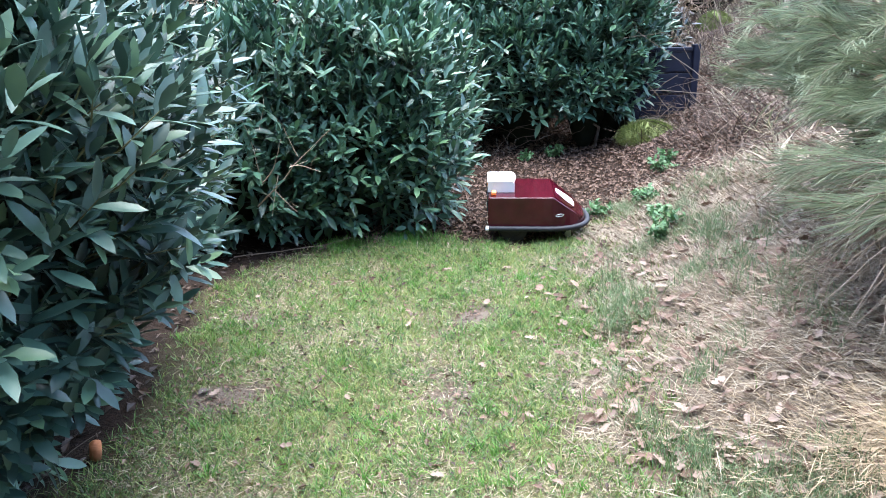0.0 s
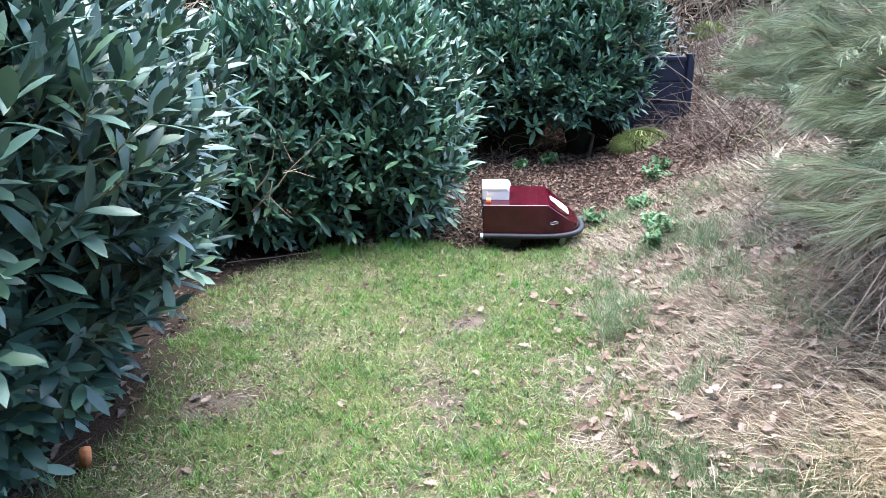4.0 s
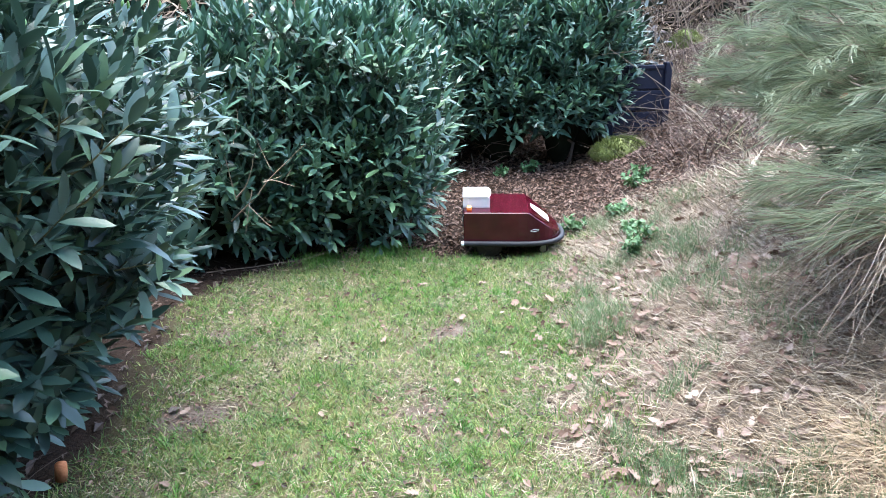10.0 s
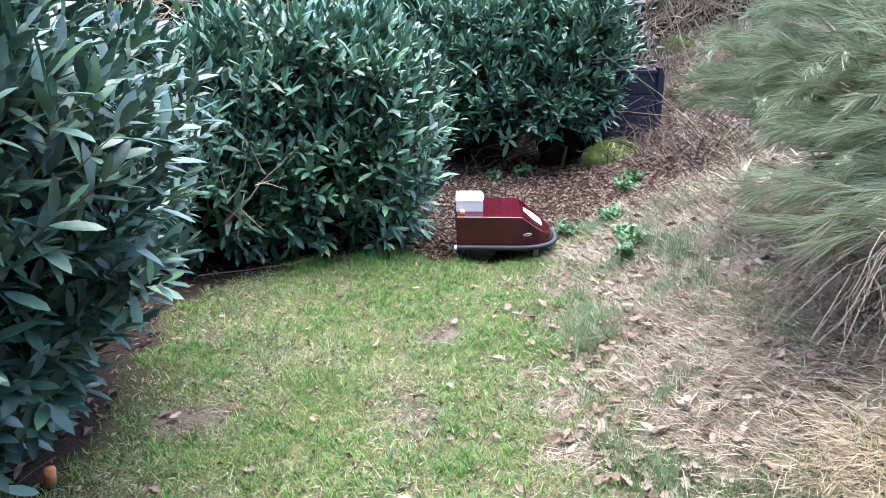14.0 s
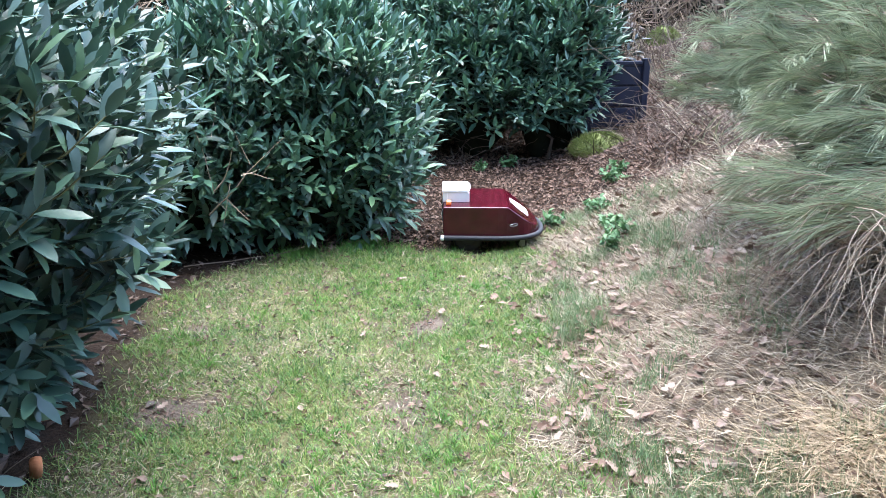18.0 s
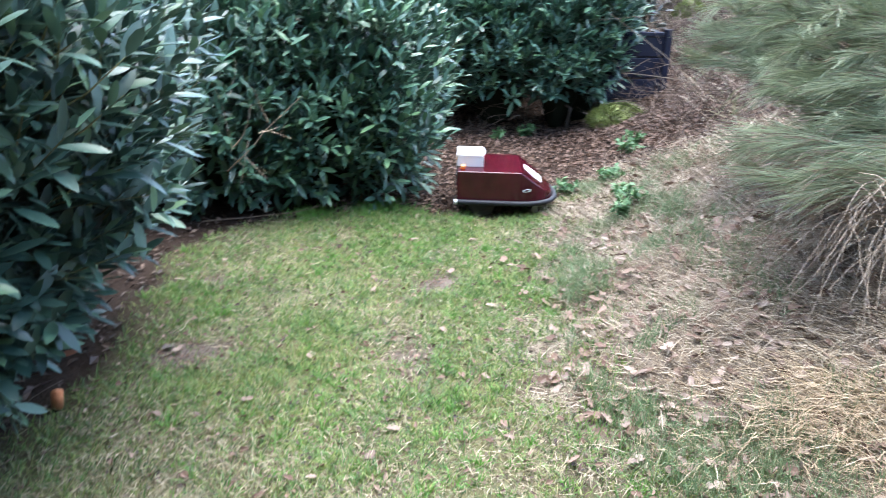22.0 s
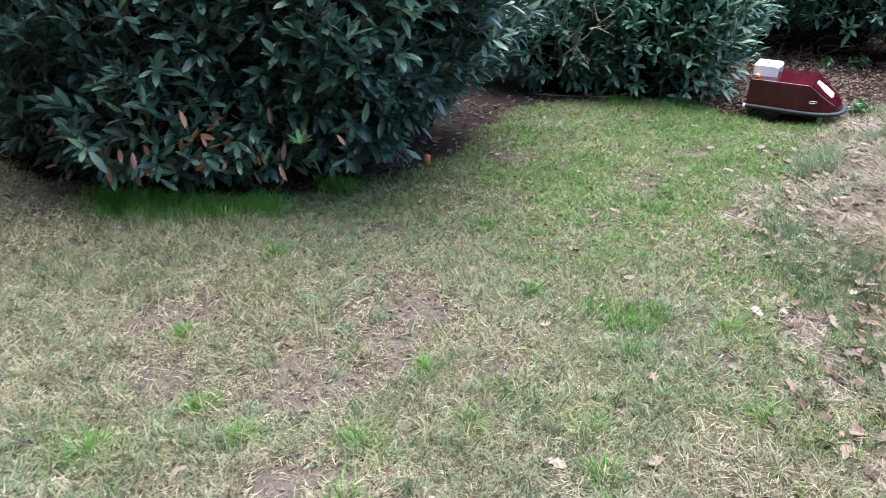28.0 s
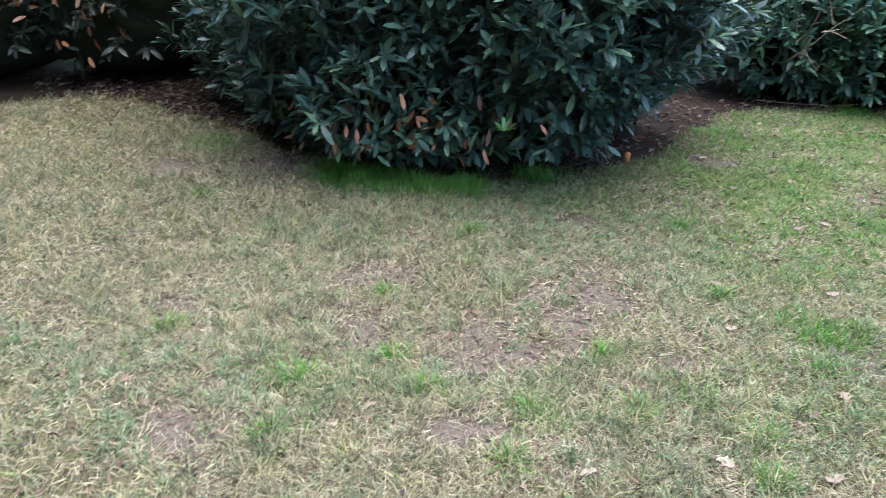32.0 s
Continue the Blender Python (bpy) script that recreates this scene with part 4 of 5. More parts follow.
def lawn():
    rs = np.random.RandomState(61)
    zones = [(-1.6, 1.1, 1.2, 4.9, 21000, 1.2), (-2.2, 1.4, -1.0, 1.2, 19000, 1.1), (-2.2, 1.5, -1.8, -1.0, 10000, 1.3), (-4.2, -2.2, -1.8, 1.1, 8000, 1.5),
             (-8.5, -4.2, -1.8, 1.1, 3200, 2.0), (-8.5, 1.9, -3.5, -1.8, 2300, 2.4), (-0.5, 1.9, -5.7, -3.5, 1500, 2.8)]
    for x0, x1, y0, y1, dens, wide in zones:
        x, y = sow(rs, x0, x1, y0, y1, dens, lambda a, b: lawn_share(a, b) * np.clip(vnoise(a, b, 6.0, 7) * 0.8 + vnoise(a, b, 17.0, 9) * 0.7 + vnoise(a, b, 38.0, 29) * 0.9 - 0.55 - np.clip((1.3 - b) * 0.15, 0, 0.12) * (a > -2), 0.12, 1))
        n = len(x)
        tall = 0.5 * vnoise(x, y, 2.6, 5) + 0.4 * vnoise(x, y, 11.0, 6) + 0.5 * vnoise(x, y, 38.0, 29)
        length = rs.uniform(0.02, 0.052, n) * (0.55 + 0.9 * tall) * np.clip(1.75 - 0.45 * y, 1.0, 1.6)
        dull = rs.rand(n) < np.clip((2.1 - y) / 1.5 + (vnoise(x, y, 2.0, 51) - 0.5) * 1.1, 0, 0.92)
        for pick, mat, label in ((~dull, GRASS, "short patchy green winter lawn grass"), (dull, GRASS_DULL, "short grey-green winter lawn grass")):
            q = int(pick.sum())
            if q:
                ob = new("lawn_grass", np_mesh("lawn_grass", *blades(rs, x[pick], y[pick], length[pick], rs.uniform(0.0019, 0.0044, q) * wide, np.abs(rs.randn(q)) * 0.65 + 0.35), mat))
                tagged(ob, label, "grass", kind="stuff")
        x, y = sow(rs, x0, x1, y0, y1, dens * (0.55 if y0 > 1 else 0.8), lambda a, b: np.clip(lawn_share(a, b) * 1.3 - 0.12, 0, 1) * (inside(LAWN, a, b) > -0.05)
                   * np.clip(vnoise(a, b, 3.2, 21) * 1.2 - 0.45 + vnoise(a, b, 12.0, 23) * 0.3 + np.clip((1.7 - b) * 0.44, -0.12, 0.5) + np.clip(1.7 - b, 0, 1) * (vnoise(a, b, 2.1, 87) - 0.5) * 0.8 * (1 - 0.65 * np.clip((b + 0.2) / 0.5, 0, 1) * np.clip((-a - 1.2) / 0.4, 0, 1)), 0.05, 1))
        n = len(x)
        ob = new("dry_lawn_grass", np_mesh("dry_lawn_grass", *slivers(rs, x, y, rs.uniform(0.025, 0.062, n), rs.uniform(0.0021, 0.0037, n) * wide), GRASS_DRY))
        tagged(ob, "dry straw-coloured blades lying in the lawn", "grass", kind="stuff")


lawn()


def lawn_clumps():
    """Loose tufts of longer blades, and flattened wisps of bleached grass, that break the lawn up."""
    rs = np.random.RandomState(66)
    for count, zone, mat, label, name in ((1500, (-2.1, 1.2, -1.3, 1.6), TUFT, "loose bluish-green tufts in the lawn", "lawn_tufts"), (420, (-1.5, 1.0, 1.3, 4.7), GRASS_LUSH, "fresh green tufts in the lawn", "lawn_tufts")):
        cx, cy = sow(rs, *zone, count / ((zone[1] - zone[0]) * (zone[3] - zone[2])) * 2, lambda a, b: lawn_share(a, b) * np.clip(vnoise(a, b, 2.2, 71) * 2.4 - 0.8, 0, 1))
        q = 24
        n = len(cx) * q
        a = rs.rand(n) * 2 * np.pi
        r = np.abs(rs.randn(n)) * 0.014
        x, y = np.repeat(cx, q) + np.cos(a) * r, np.repeat(cy, q) + np.sin(a) * r
        size = np.repeat(rs.uniform(0.6, 1.25, len(cx)), q)
        tagged(new(name, np_mesh(name, *blades(rs, x, y, rs.uniform(0.035, 0.07, n) * size, rs.uniform(0.0024, 0.0042, n), r * 28 + np.abs(rs.randn(n)) * 0.3 + 0.15, a, 0.9), mat)), label, "grass", kind="stuff")
    cx, cy = sow(rs, -2.2, 1.2, -1.4, 4.6, 210, lambda a, b: np.clip(inside(LAWN, a, b) * 4, 0, 1) * np.clip(vnoise(a, b, 3.2, 21) * 1.6 - 0.5 + np.clip((1.7 - b) * 0.3, -0.2, 0.5), 0.03, 1))
    q = 16
    n = len(cx) * q
    x, y = np.repeat(cx, q) + rs.randn(n) * 0.02, np.repeat(cy, q) + rs.randn(n) * 0.02
    a = np.repeat(rs.rand(len(cx)) * 6.28, q) + rs.randn(n) * 0.7
    tagged(new("bleached_wisps", np_mesh("bleached_wisps", *blades(rs, x, y, rs.uniform(0.03, 0.07, n), rs.uniform(0.0022, 0.0036, n), rs.uniform(1.0, 1.45, n), a, 0.2), GRASS_DRY)),
           "flattened wisps of bleached grass in the lawn", "grass", kind="stuff")


lawn_clumps()
rs = np.random.RandomState(67)
# broad-bladed fresh tufts that stand out of the short lawn
spots = [(-0.84, -0.56, 0.07), (-0.73, -0.25, 0.05), (-0.19, -0.14, 0.07), (0.39, 0.72, 0.07), (0.39, 0.23, 0.08), (-1.08, 0.03, 0.05), (-1.24, 0.7, 0.06), (0.4, 1.07, 0.06), (0.67, 1.07, 0.08), (-0.68, -0.78, 0.06), (-0.09, -0.37, 0.06), (-0.1, 0.98, 0.05), (0.49, 0.07, 0.06), (0.86, 0.59, 0.07), (0.06, 0.08, 0.06), (-1.47, -0.73, 0.06), (-2.62, 0.03, 0.1), (-0.58, 1.5, 0.08), (-0.2, 0.27, 0.05), (-0.51, -0.31, 0.05)]
for mat, q, label in ((GRASS_LUSH, 70, "fresh broad-bladed green tufts in the worn lawn"), (GRASS, 90, "yellow-green tufts in the worn lawn")):
    c = np.repeat(np.array(spots), q, axis=0)
    n = len(c)
    a, r = rs.rand(n) * 6.28, np.abs(rs.randn(n)) * 0.6
    x, y = c[:, 0] + np.cos(a) * r * c[:, 2], c[:, 1] + np.sin(a) * r * c[:, 2]
    tagged(new("lawn_tufts", np_mesh("lawn_tufts", *blades(rs, x, y, rs.uniform(0.04, 0.085, n), rs.uniform(0.003, 0.0055, n), r * 0.45 + np.abs(rs.randn(n)) * 0.35 + 0.15, a, 0.9), mat)), label, "grass", kind="stuff")
rs = np.random.RandomState(62)
# longer grass along the laurel's foot and single tufts
xs, ys = [], []
for cx, cy, r, n in [(-2.3, 0.73, 0.2, 1300), (-2.1, 0.81, 0.2, 1300), (-1.85, 0.93, 0.14, 900), (-1.65, 1.1, 0.12, 700), (-1.5, 1.55, 0.12, 400), (0.3, 0.95, 0.14, 500), (-0.18, -0.12, 0.13, 500),
                     (-0.86, -0.57, 0.16, 600), (0.12, 0.3, 0.12, 400), (-3.4, 0.55, 0.2, 700), (-0.25, 4.6, 0.2, 500), (-0.7, 4.45, 0.15, 350)]:
    xs.append(cx + rs.randn(n) * r * 0.6)
    ys.append(cy + rs.randn(n) * r * 0.45)
x, y = np.concatenate(xs), np.concatenate(ys)
n = len(x)
tagged(new("long_grass", np_mesh("long_grass", *blades(rs, x, y, rs.uniform(0.07, 0.135, n) * np.where(y > 0.7, 1.0, 0.55) * np.where(x > -1, 0.7, 1.0), rs.uniform(0.0025, 0.004, n), np.abs(rs.randn(n)) * 0.4 + 0.15), GRASS_LUSH)),
       "longer bright green grass tufts at the laurel's foot", "grass", kind="stuff")


def off_lawn(a, b):
    d = a - np.interp(b, EDGE_Y, EDGE_X)
    return np.clip((d + 0.06 + (vnoise(a, b, 6.0, 15) - 0.3) * 0.4) / 0.3, 0, 1)


# withered grass lying on the bank
x, y = sow(rs, 0.5, 2.6, -1.0, 5.3, 8500, lambda a, b: off_lawn(a, b) * (0.35 + 0.65 * vnoise(a, b, 3.0, 2)) * np.clip((5.4 - b) / 0.8, 0.1, 1))
n = len(x)
tagged(new("withered_grass", np_mesh("withered_grass", *blades(rs, x, y, rs.uniform(0.03, 0.1, n) * (1 + 0.25 * np.clip(y - 2.5, 0, 2)), rs.uniform(0.0022, 0.0045, n) * (1 + 0.3 * np.clip(y - 2.5, 0, 2)), rs.uniform(0.85, 1.45, n),
                                                              np.pi + rs.randn(n) * 1.4, 0.1), STRAW)), "flattened withered grass on the bank", "grass", kind="stuff")
x, y = sow(rs, 1.5, 6.0, 2.6, 10.5, 420, lambda a, b: off_lawn(a, b) * np.clip((a - 2.3) / 0.5 + (b - 5.0) / 0.5, 0.0, 1) * np.clip((a - np.interp(b, EDGE_Y, EDGE_X)) / 0.6, 0, 1))
n = len(x)
tagged(new("withered_grass", np_mesh("withered_grass", *blades(rs, x, y, rs.uniform(0.12, 0.4, n), rs.uniform(0.004, 0.008, n), rs.uniform(0.7, 1.45, n), np.pi + rs.randn(n) * 1.2, 0.1), UNDERGROWTH)),
       "long withered grass on the upper bank", "grass", kind="stuff")
# sparse withered grass and dull green over the rest of the bank and the ground beyond
def outer(a, b):
    far = np.maximum(a - 7.0, b - 8.0)
    return ((a > np.interp(b, EDGE_Y, EDGE_X) + np.where(b < -1, 0.05, 1.1)) | (b > 10.2)) * np.clip(1 - far / 9.0, 0.08, 1)


for mat, label, dens, seed in ((STRAW, "withered grass over the outer bank", 220, 3), (UNDERGROWTH, "brown dead stalks over the outer bank", 110, 5), (GRASS_DULL, "dull green grass over the outer bank", 110, 9)):
    x, y = sow(rs, 1.6, 14.0, -5.5, 14.0, dens, lambda a, b: outer(a, b) * np.clip(vnoise(a, b, 1.4, seed) * 2 - 0.4, 0.1, 1))
    n = len(x)
    tagged(new("bank_grass", np_mesh("bank_grass", *blades(rs, x, y, rs.uniform(0.09, 0.3, n), rs.uniform(0.009, 0.017, n), rs.uniform(0.5, 1.4, n)), mat)), label, "grass", kind="stuff")
# grey matted straw under the broom, golden tussock in front
cx, cy = 1.62 + rs.randn(4200) * 0.32, 2.35 + rs.randn(4200) * 0.42
n = len(cx)
tagged(new("straw_mat", np_mesh("straw_mat", *blades(rs, cx, cy, rs.uniform(0.1, 0.26, n), rs.uniform(0.0024, 0.0046, n), rs.uniform(0.95, 1.5, n), np.pi * 1.15 + rs.randn(n) * 0.6, 0.25), STRAW)),
       "matted grey-beige dry grass drooping down the bank", "grass", kind="stuff")
a = rs.rand(2200) * 6.28
cx, cy = 1.36 + np.cos(a) * np.abs(rs.randn(2200)) * 0.17, 1.75 + np.sin(a) * np.abs(rs.randn(2200)) * 0.14
n = len(cx)
tagged(new("straw_tussock", np_mesh("straw_tussock", *blades(rs, cx, cy, rs.uniform(0.1, 0.26, n), rs.uniform(0.0018, 0.0034, n), rs.uniform(0.95, 1.5, n),
                                                            np.arctan2(cy - 1.72, cx - 1.3) * 0.5 + np.pi * 0.8 + rs.randn(n) * 1.5, 0.4), STRAW_GOLD)),
       "golden tussock of dry bent grass", "grass", kind="stuff")
cx, cy = rs.uniform(0.6, 2.5, 26000), rs.uniform(-1.3, 2.3, 26000)
keep = rs.rand(26000) < np.clip((cx - np.interp(cy, EDGE_Y, EDGE_X) - 0.03) / 0.15, 0, 1) * np.clip(vnoise(cx, cy, 3.5, 33) * 1.9 - 0.35, 0.12, 1)
cx, cy = cx[keep], cy[keep]
n = len(cx)
tagged(new("golden_straw", np_mesh("golden_straw", *blades(rs, cx, cy, rs.uniform(0.06, 0.17, n), rs.uniform(0.0017, 0.0031, n), rs.uniform(0.95, 1.45, n), np.pi + rs.randn(n) * 1.6, 0.25), STRAW_GOLD)),
       "flattened golden dry grass on the bank", "grass", kind="stuff")
# green tufts between the straw
xs, ys = [], []
while len(xs) < 640:
    ty = rs.uniform(-0.8, 4.9) if rs.rand() < 0.4 else rs.uniform(1.3, 4.9)
    tx = np.interp(ty, EDGE_Y, EDGE_X) + abs(rs.randn()) * 0.45 + 0.03
    if vnoise(tx, ty, 4.5, 101) < 0.35 + 0.4 * rs.rand():
        continue
    q = rs.randint(10, 40)
    xs.append(tx + rs.randn(q) * 0.03)
    ys.append(ty + rs.randn(q) * 0.03)
x, y = np.concatenate(xs), np.concatenate(ys)
n = len(x)
tagged(new("grass_tufts", np_mesh("grass_tufts", *blades(rs, x, y, rs.uniform(0.04, 0.12, n), rs.uniform(0.002, 0.0038, n), np.abs(rs.randn(n)) * 0.45 + 0.1), TUFT)),
       "bluish-green grass tufts among the withered grass", "grass", kind="stuff")


# mixed green and dry blades where the lawn meets the bank
n = 15000
y = rs.uniform(-1.5, 4.8, n)
x = np.interp(y, EDGE_Y, EDGE_X) + rs.randn(n) * 0.16 + 0.02
keep = vnoise(x, y, 5.0, 41) + vnoise(x, y, 14.0, 42) * 0.5 > 0.62
gx_, gy_ = x[keep], y[keep]
n = len(gx_)
tagged(new("edge_grass", np_mesh("edge_grass", *blades(rs, gx_, gy_, rs.uniform(0.03, 0.08, n), rs.uniform(0.003, 0.0055, n), np.abs(rs.randn(n)) * 0.5 + 0.2), GRASS)),
       "uneven green grass creeping from the lawn onto the bank", "grass", kind="stuff")
x, y = x[~keep], y[~keep]
n = len(x)
tagged(new("edge_straw", np_mesh("edge_straw", *slivers(rs, x, y, rs.uniform(0.04, 0.1, n), rs.uniform(0.0025, 0.0045, n)), STRAW)),
       "short dry grass along the lawn's edge", "grass", kind="stuff")


def litter(name, label, x, y, size, mat, rs, lift=0.012, tilt=0.45, shapes=OAKS):
    n = len(x)
    P = np.stack([x, y, ground_z(x, y) + lift], -1)
    a = rs.rand(n) * 2 * np.pi
    D = unit(np.stack([np.cos(a), np.sin(a), rs.randn(n) * tilt * 0.6], -1))
    N = unit(np.stack([rs.randn(n) * tilt, rs.randn(n) * tilt, np.ones(n)], -1))
    k = rs.randint(0, 4, n)
    ob = new(name, np_mesh(name, *join([strew(shapes[q], P[k == q], D[k == q], N[k == q], size[k == q]) for q in range(4) if (k == q).any()]), mat))
    return tagged(ob, label, "leaves", kind="stuff")


rs = np.random.RandomState(63)
x, y = sow(rs, -0.6, 2.6, 4.5, 7.9, 2100, lambda a, b: np.clip(1 - lawn_share(a, b) * 1.2, 0, 1) * np.clip((b - 4.3) / 0.4, 0, 1))
litter("leaf_litter", "brown dead leaves covering the earth behind the lawn", x, y, rs.uniform(0.014, 0.05, len(x)), LITTER, rs, 0.012, 0.6, SCRAPS)
x, y = sow(rs, 0.4, 2.4, -1.2, 5.2, 200, lambda a, b: off_lawn(a + 0.12, b) * np.clip(vnoise(a, b, 3.0, 61) * 2 - 0.4, 0.1, 1) * np.clip((4.4 - b) / 0.8, 0.25, 1))
litter("leaf_litter", "brown curled oak leaves lying on the bank", x, y, rs.uniform(0.03, 0.075, len(x)), LITTER, rs, 0.03, 0.6)
x, y = sow(rs, 0.5, 2.4, -0.9, 4.4, 90, off_lawn)
litter("leaf_litter", "pale and brown oak leaves among the withered grass", x, y, rs.uniform(0.03, 0.075, len(x)), LITTER_PALE, rs, 0.03, 0.6)
x, y = sow(rs, -6.5, 0.2, 0.2, 5.6, 300, lambda a, b: (lawn_share(a, b) < 0.15) * np.clip(1 - np.abs(inside(LAWN, a, b)) / 0.8, 0.05, 1))
litter("leaf_litter", "dead leaves darkened for the shade on the earth under the laurels", x, y, rs.uniform(0.03, 0.065, len(x)), LITTER_DARK, rs, shapes=SCRAPS)
x, y = sow(rs, -6.6, -2.9, 0.3, 2.4, 240, lambda a, b: (lawn_share(a, b) < 0.2) * 1.0)
litter("leaf_litter", "brown leaves darkened for the shade under the dark bushes", x, y, rs.uniform(0.035, 0.075, len(x)), LITTER_DARK, rs, shapes=SCRAPS)
x, y = sow(rs, 1.5, 3.8, 5.0, 9.6, 800, lambda a, b: np.clip((b - 5.0) / 0.8, 0, 1) * np.clip((a - np.interp(b, EDGE_Y, EDGE_X)) / 0.3, 0, 1))
litter("leaf_litter", "brown dead leaves among the stems of the upper bank", x, y, rs.uniform(0.015, 0.055, len(x)), LITTER, rs, 0.02, 0.6, SCRAPS)
x, y = sow(rs, 0.8, 2.3, -0.9, 2.2, 210, lambda a, b: np.clip((a - np.interp(b, EDGE_Y, EDGE_X)) / 0.15, 0, 1) * np.clip(vnoise(a, b, 4.0, 91) * 2.2 - 0.5, 0.05, 1))
litter("leaf_litter", "pale pinkish-brown oak leaves in the straw", x, y, rs.uniform(0.03, 0.07, len(x)), LITTER_PALE, rs, 0.035, 0.6)
n = 340
y = rs.uniform(0.4, 4.6, n)
x = np.interp(y, EDGE_Y, EDGE_X) + 0.12 + rs.randn(n) * 0.1
litter("leaf_litter", "dry leaves caught along the lawn's edge", x, y, rs.uniform(0.025, 0.06, n), LITTER, rs, 0.02, 0.6)
x, y = sow(rs, -2.4, 1.15, -1.4, 4.7, 560, lambda a, b: np.clip(inside(LAWN, a, b) * 5 + 0.5, 0, 1) * np.clip(vnoise(a, b, 9.0, 81) * 2 - 0.3, 0.1, 1))
litter("soil_crumbs", "dark crumbs of earth and rotten leaves in the lawn", x, y, rs.uniform(0.008, 0.03, len(x)), LITTER_DARK, rs, 0.016, 0.5, SCRAPS)
x, y = sow(rs, -2.9, 1.0, -1.4, 4.0, 2600, lambda a, b: worn_share(a, b) * (inside(LAWN, a, b) > 0))
litter("worn_debris", "bits of dead grass and leaf on the worn spots", x, y, rs.uniform(0.006, 0.026, len(x)), LITTER, rs, 0.006, 0.5, SCRAPS)
x, y = sow(rs, -5.0, 1.0, -1.6, 4.7, 170, lambda a, b: lawn_share(a, b) > 0.3)
litter("leaf_crumbs", "small brown leaf crumbs in the lawn", x, y, rs.uniform(0.012, 0.045, len(x)), LITTER, rs, 0.016, 0.6, SCRAPS)

# single leaves lying on the lawn
LEAF_SPOTS = [(0.0, 3.94), (0.14, 2.76), (-0.98, 2.58), (0.38, 3.01), (-0.42, 2.53), (0.61, 2.3), (-0.15, 1.04), (-0.99, 1.59), (0.23, 1.28), (0.73, 0.81), (-1.33, 0.47), (-0.56, -0.49),
              (0.16, 0.5), (0.93, 0.97), (0.2, 3.45), (0.35, 3.95), (0.62, 3.9), (0.42, 3.5), (-0.6, 2.2), (0.35, 1.95), (-0.12, 1.85), (-0.05, 2.0), (0.9, 2.05), (0.75, 2.1), (0.8, 1.9),
              (0.45, 0.45), (0.6, 0.2), (0.35, 0.05), (0.75, 1.25), (0.1, -0.25), (0.35, -0.35), (0.5, 0.6), (0.05, 0.75), (-0.3, 1.75), (0.3, 2.35), (-1.05, 3.6), (-1.2, 3.3), (-0.9, 2.1), (-0.2, 3.2)]
oak_meshes = [np_mesh("fallen_leaf", v, f, LITTER_PALE) for v, f in OAKS]
rs = np.random.RandomState(64)
for k, (lx, ly) in enumerate(LEAF_SPOTS):
    ob = new("fallen_leaf", oak_meshes[k % 4])
    s = rs.uniform(0.04, 0.07)
    ob.matrix_basis = frame_matrix((lx, ly, float(ground_z(lx, ly)) + 0.022), (math.cos(k * 2.1), math.sin(k * 2.1), rs.uniform(-0.2, 0.2)),
                                   (rs.uniform(-0.3, 0.3), rs.uniform(-0.3, 0.3), 1), s)
    tagged(ob, "curled pale brown oak leaf lying on the grass", "leaf", "fallen leaves")


# ---------------------------------------------------------------- weeds, moss, small things
def weed(x, y, r, seed):
    rs = np.random.RandomState(seed)
    z = float(ground_z(x, y))
    root = thing("weed", (x, y, z), "fresh green low weed with small leaves on the bank", "plant", "green weeds")
    n = 9
    P = np.zeros((n, 3))
    D = unit(np.stack([rs.randn(n) * 0.6, rs.randn(n) * 0.6, np.ones(n)], -1))
    t = np.linspace(0, 1, 5)
    path = P[:, None] + D[:, None] * (r * rs.uniform(0.6, 1.3, n))[:, None, None] * t[None, :, None]
    part("stems", np_mesh("stems", *tubes(path, np.linspace(0.003, 0.001, 5), 4), HERB), None, root)
    m = 16
    s = rs.uniform(0.3, 1.0, (n, m))
    B = (D[:, None] * (r * s)[..., None]).reshape(-1, 3)
    d = unit(rs.randn(n * m, 3) + np.array([0, 0, 0.25]))
    N = unit(np.array([0, 0, 1.0]) + rs.randn(n * m, 3) * 0.35)
    part("foliage", np_mesh("foliage", *strew(OVATE, B, d, N, rs.uniform(0.02, 0.05, n * m)), HERB, True), None, root)


for k, (wx, wy, wr) in enumerate([(1.09, 4.84, 0.13), (1.37, 4.85, 0.12), (1.44, 4.9, 0.1), (1.68, 5.45, 0.15), (1.75, 5.55, 0.11), (1.32, 4.15, 0.17), (1.27, 3.98, 0.14), (1.02, 6.6, 0.13),
                                  (-0.2, 5.2, 0.1), (0.75, 6.5, 0.09), (1.36, 4.4, 0.1)]):
    weed(wx, wy, wr, 70 + k)


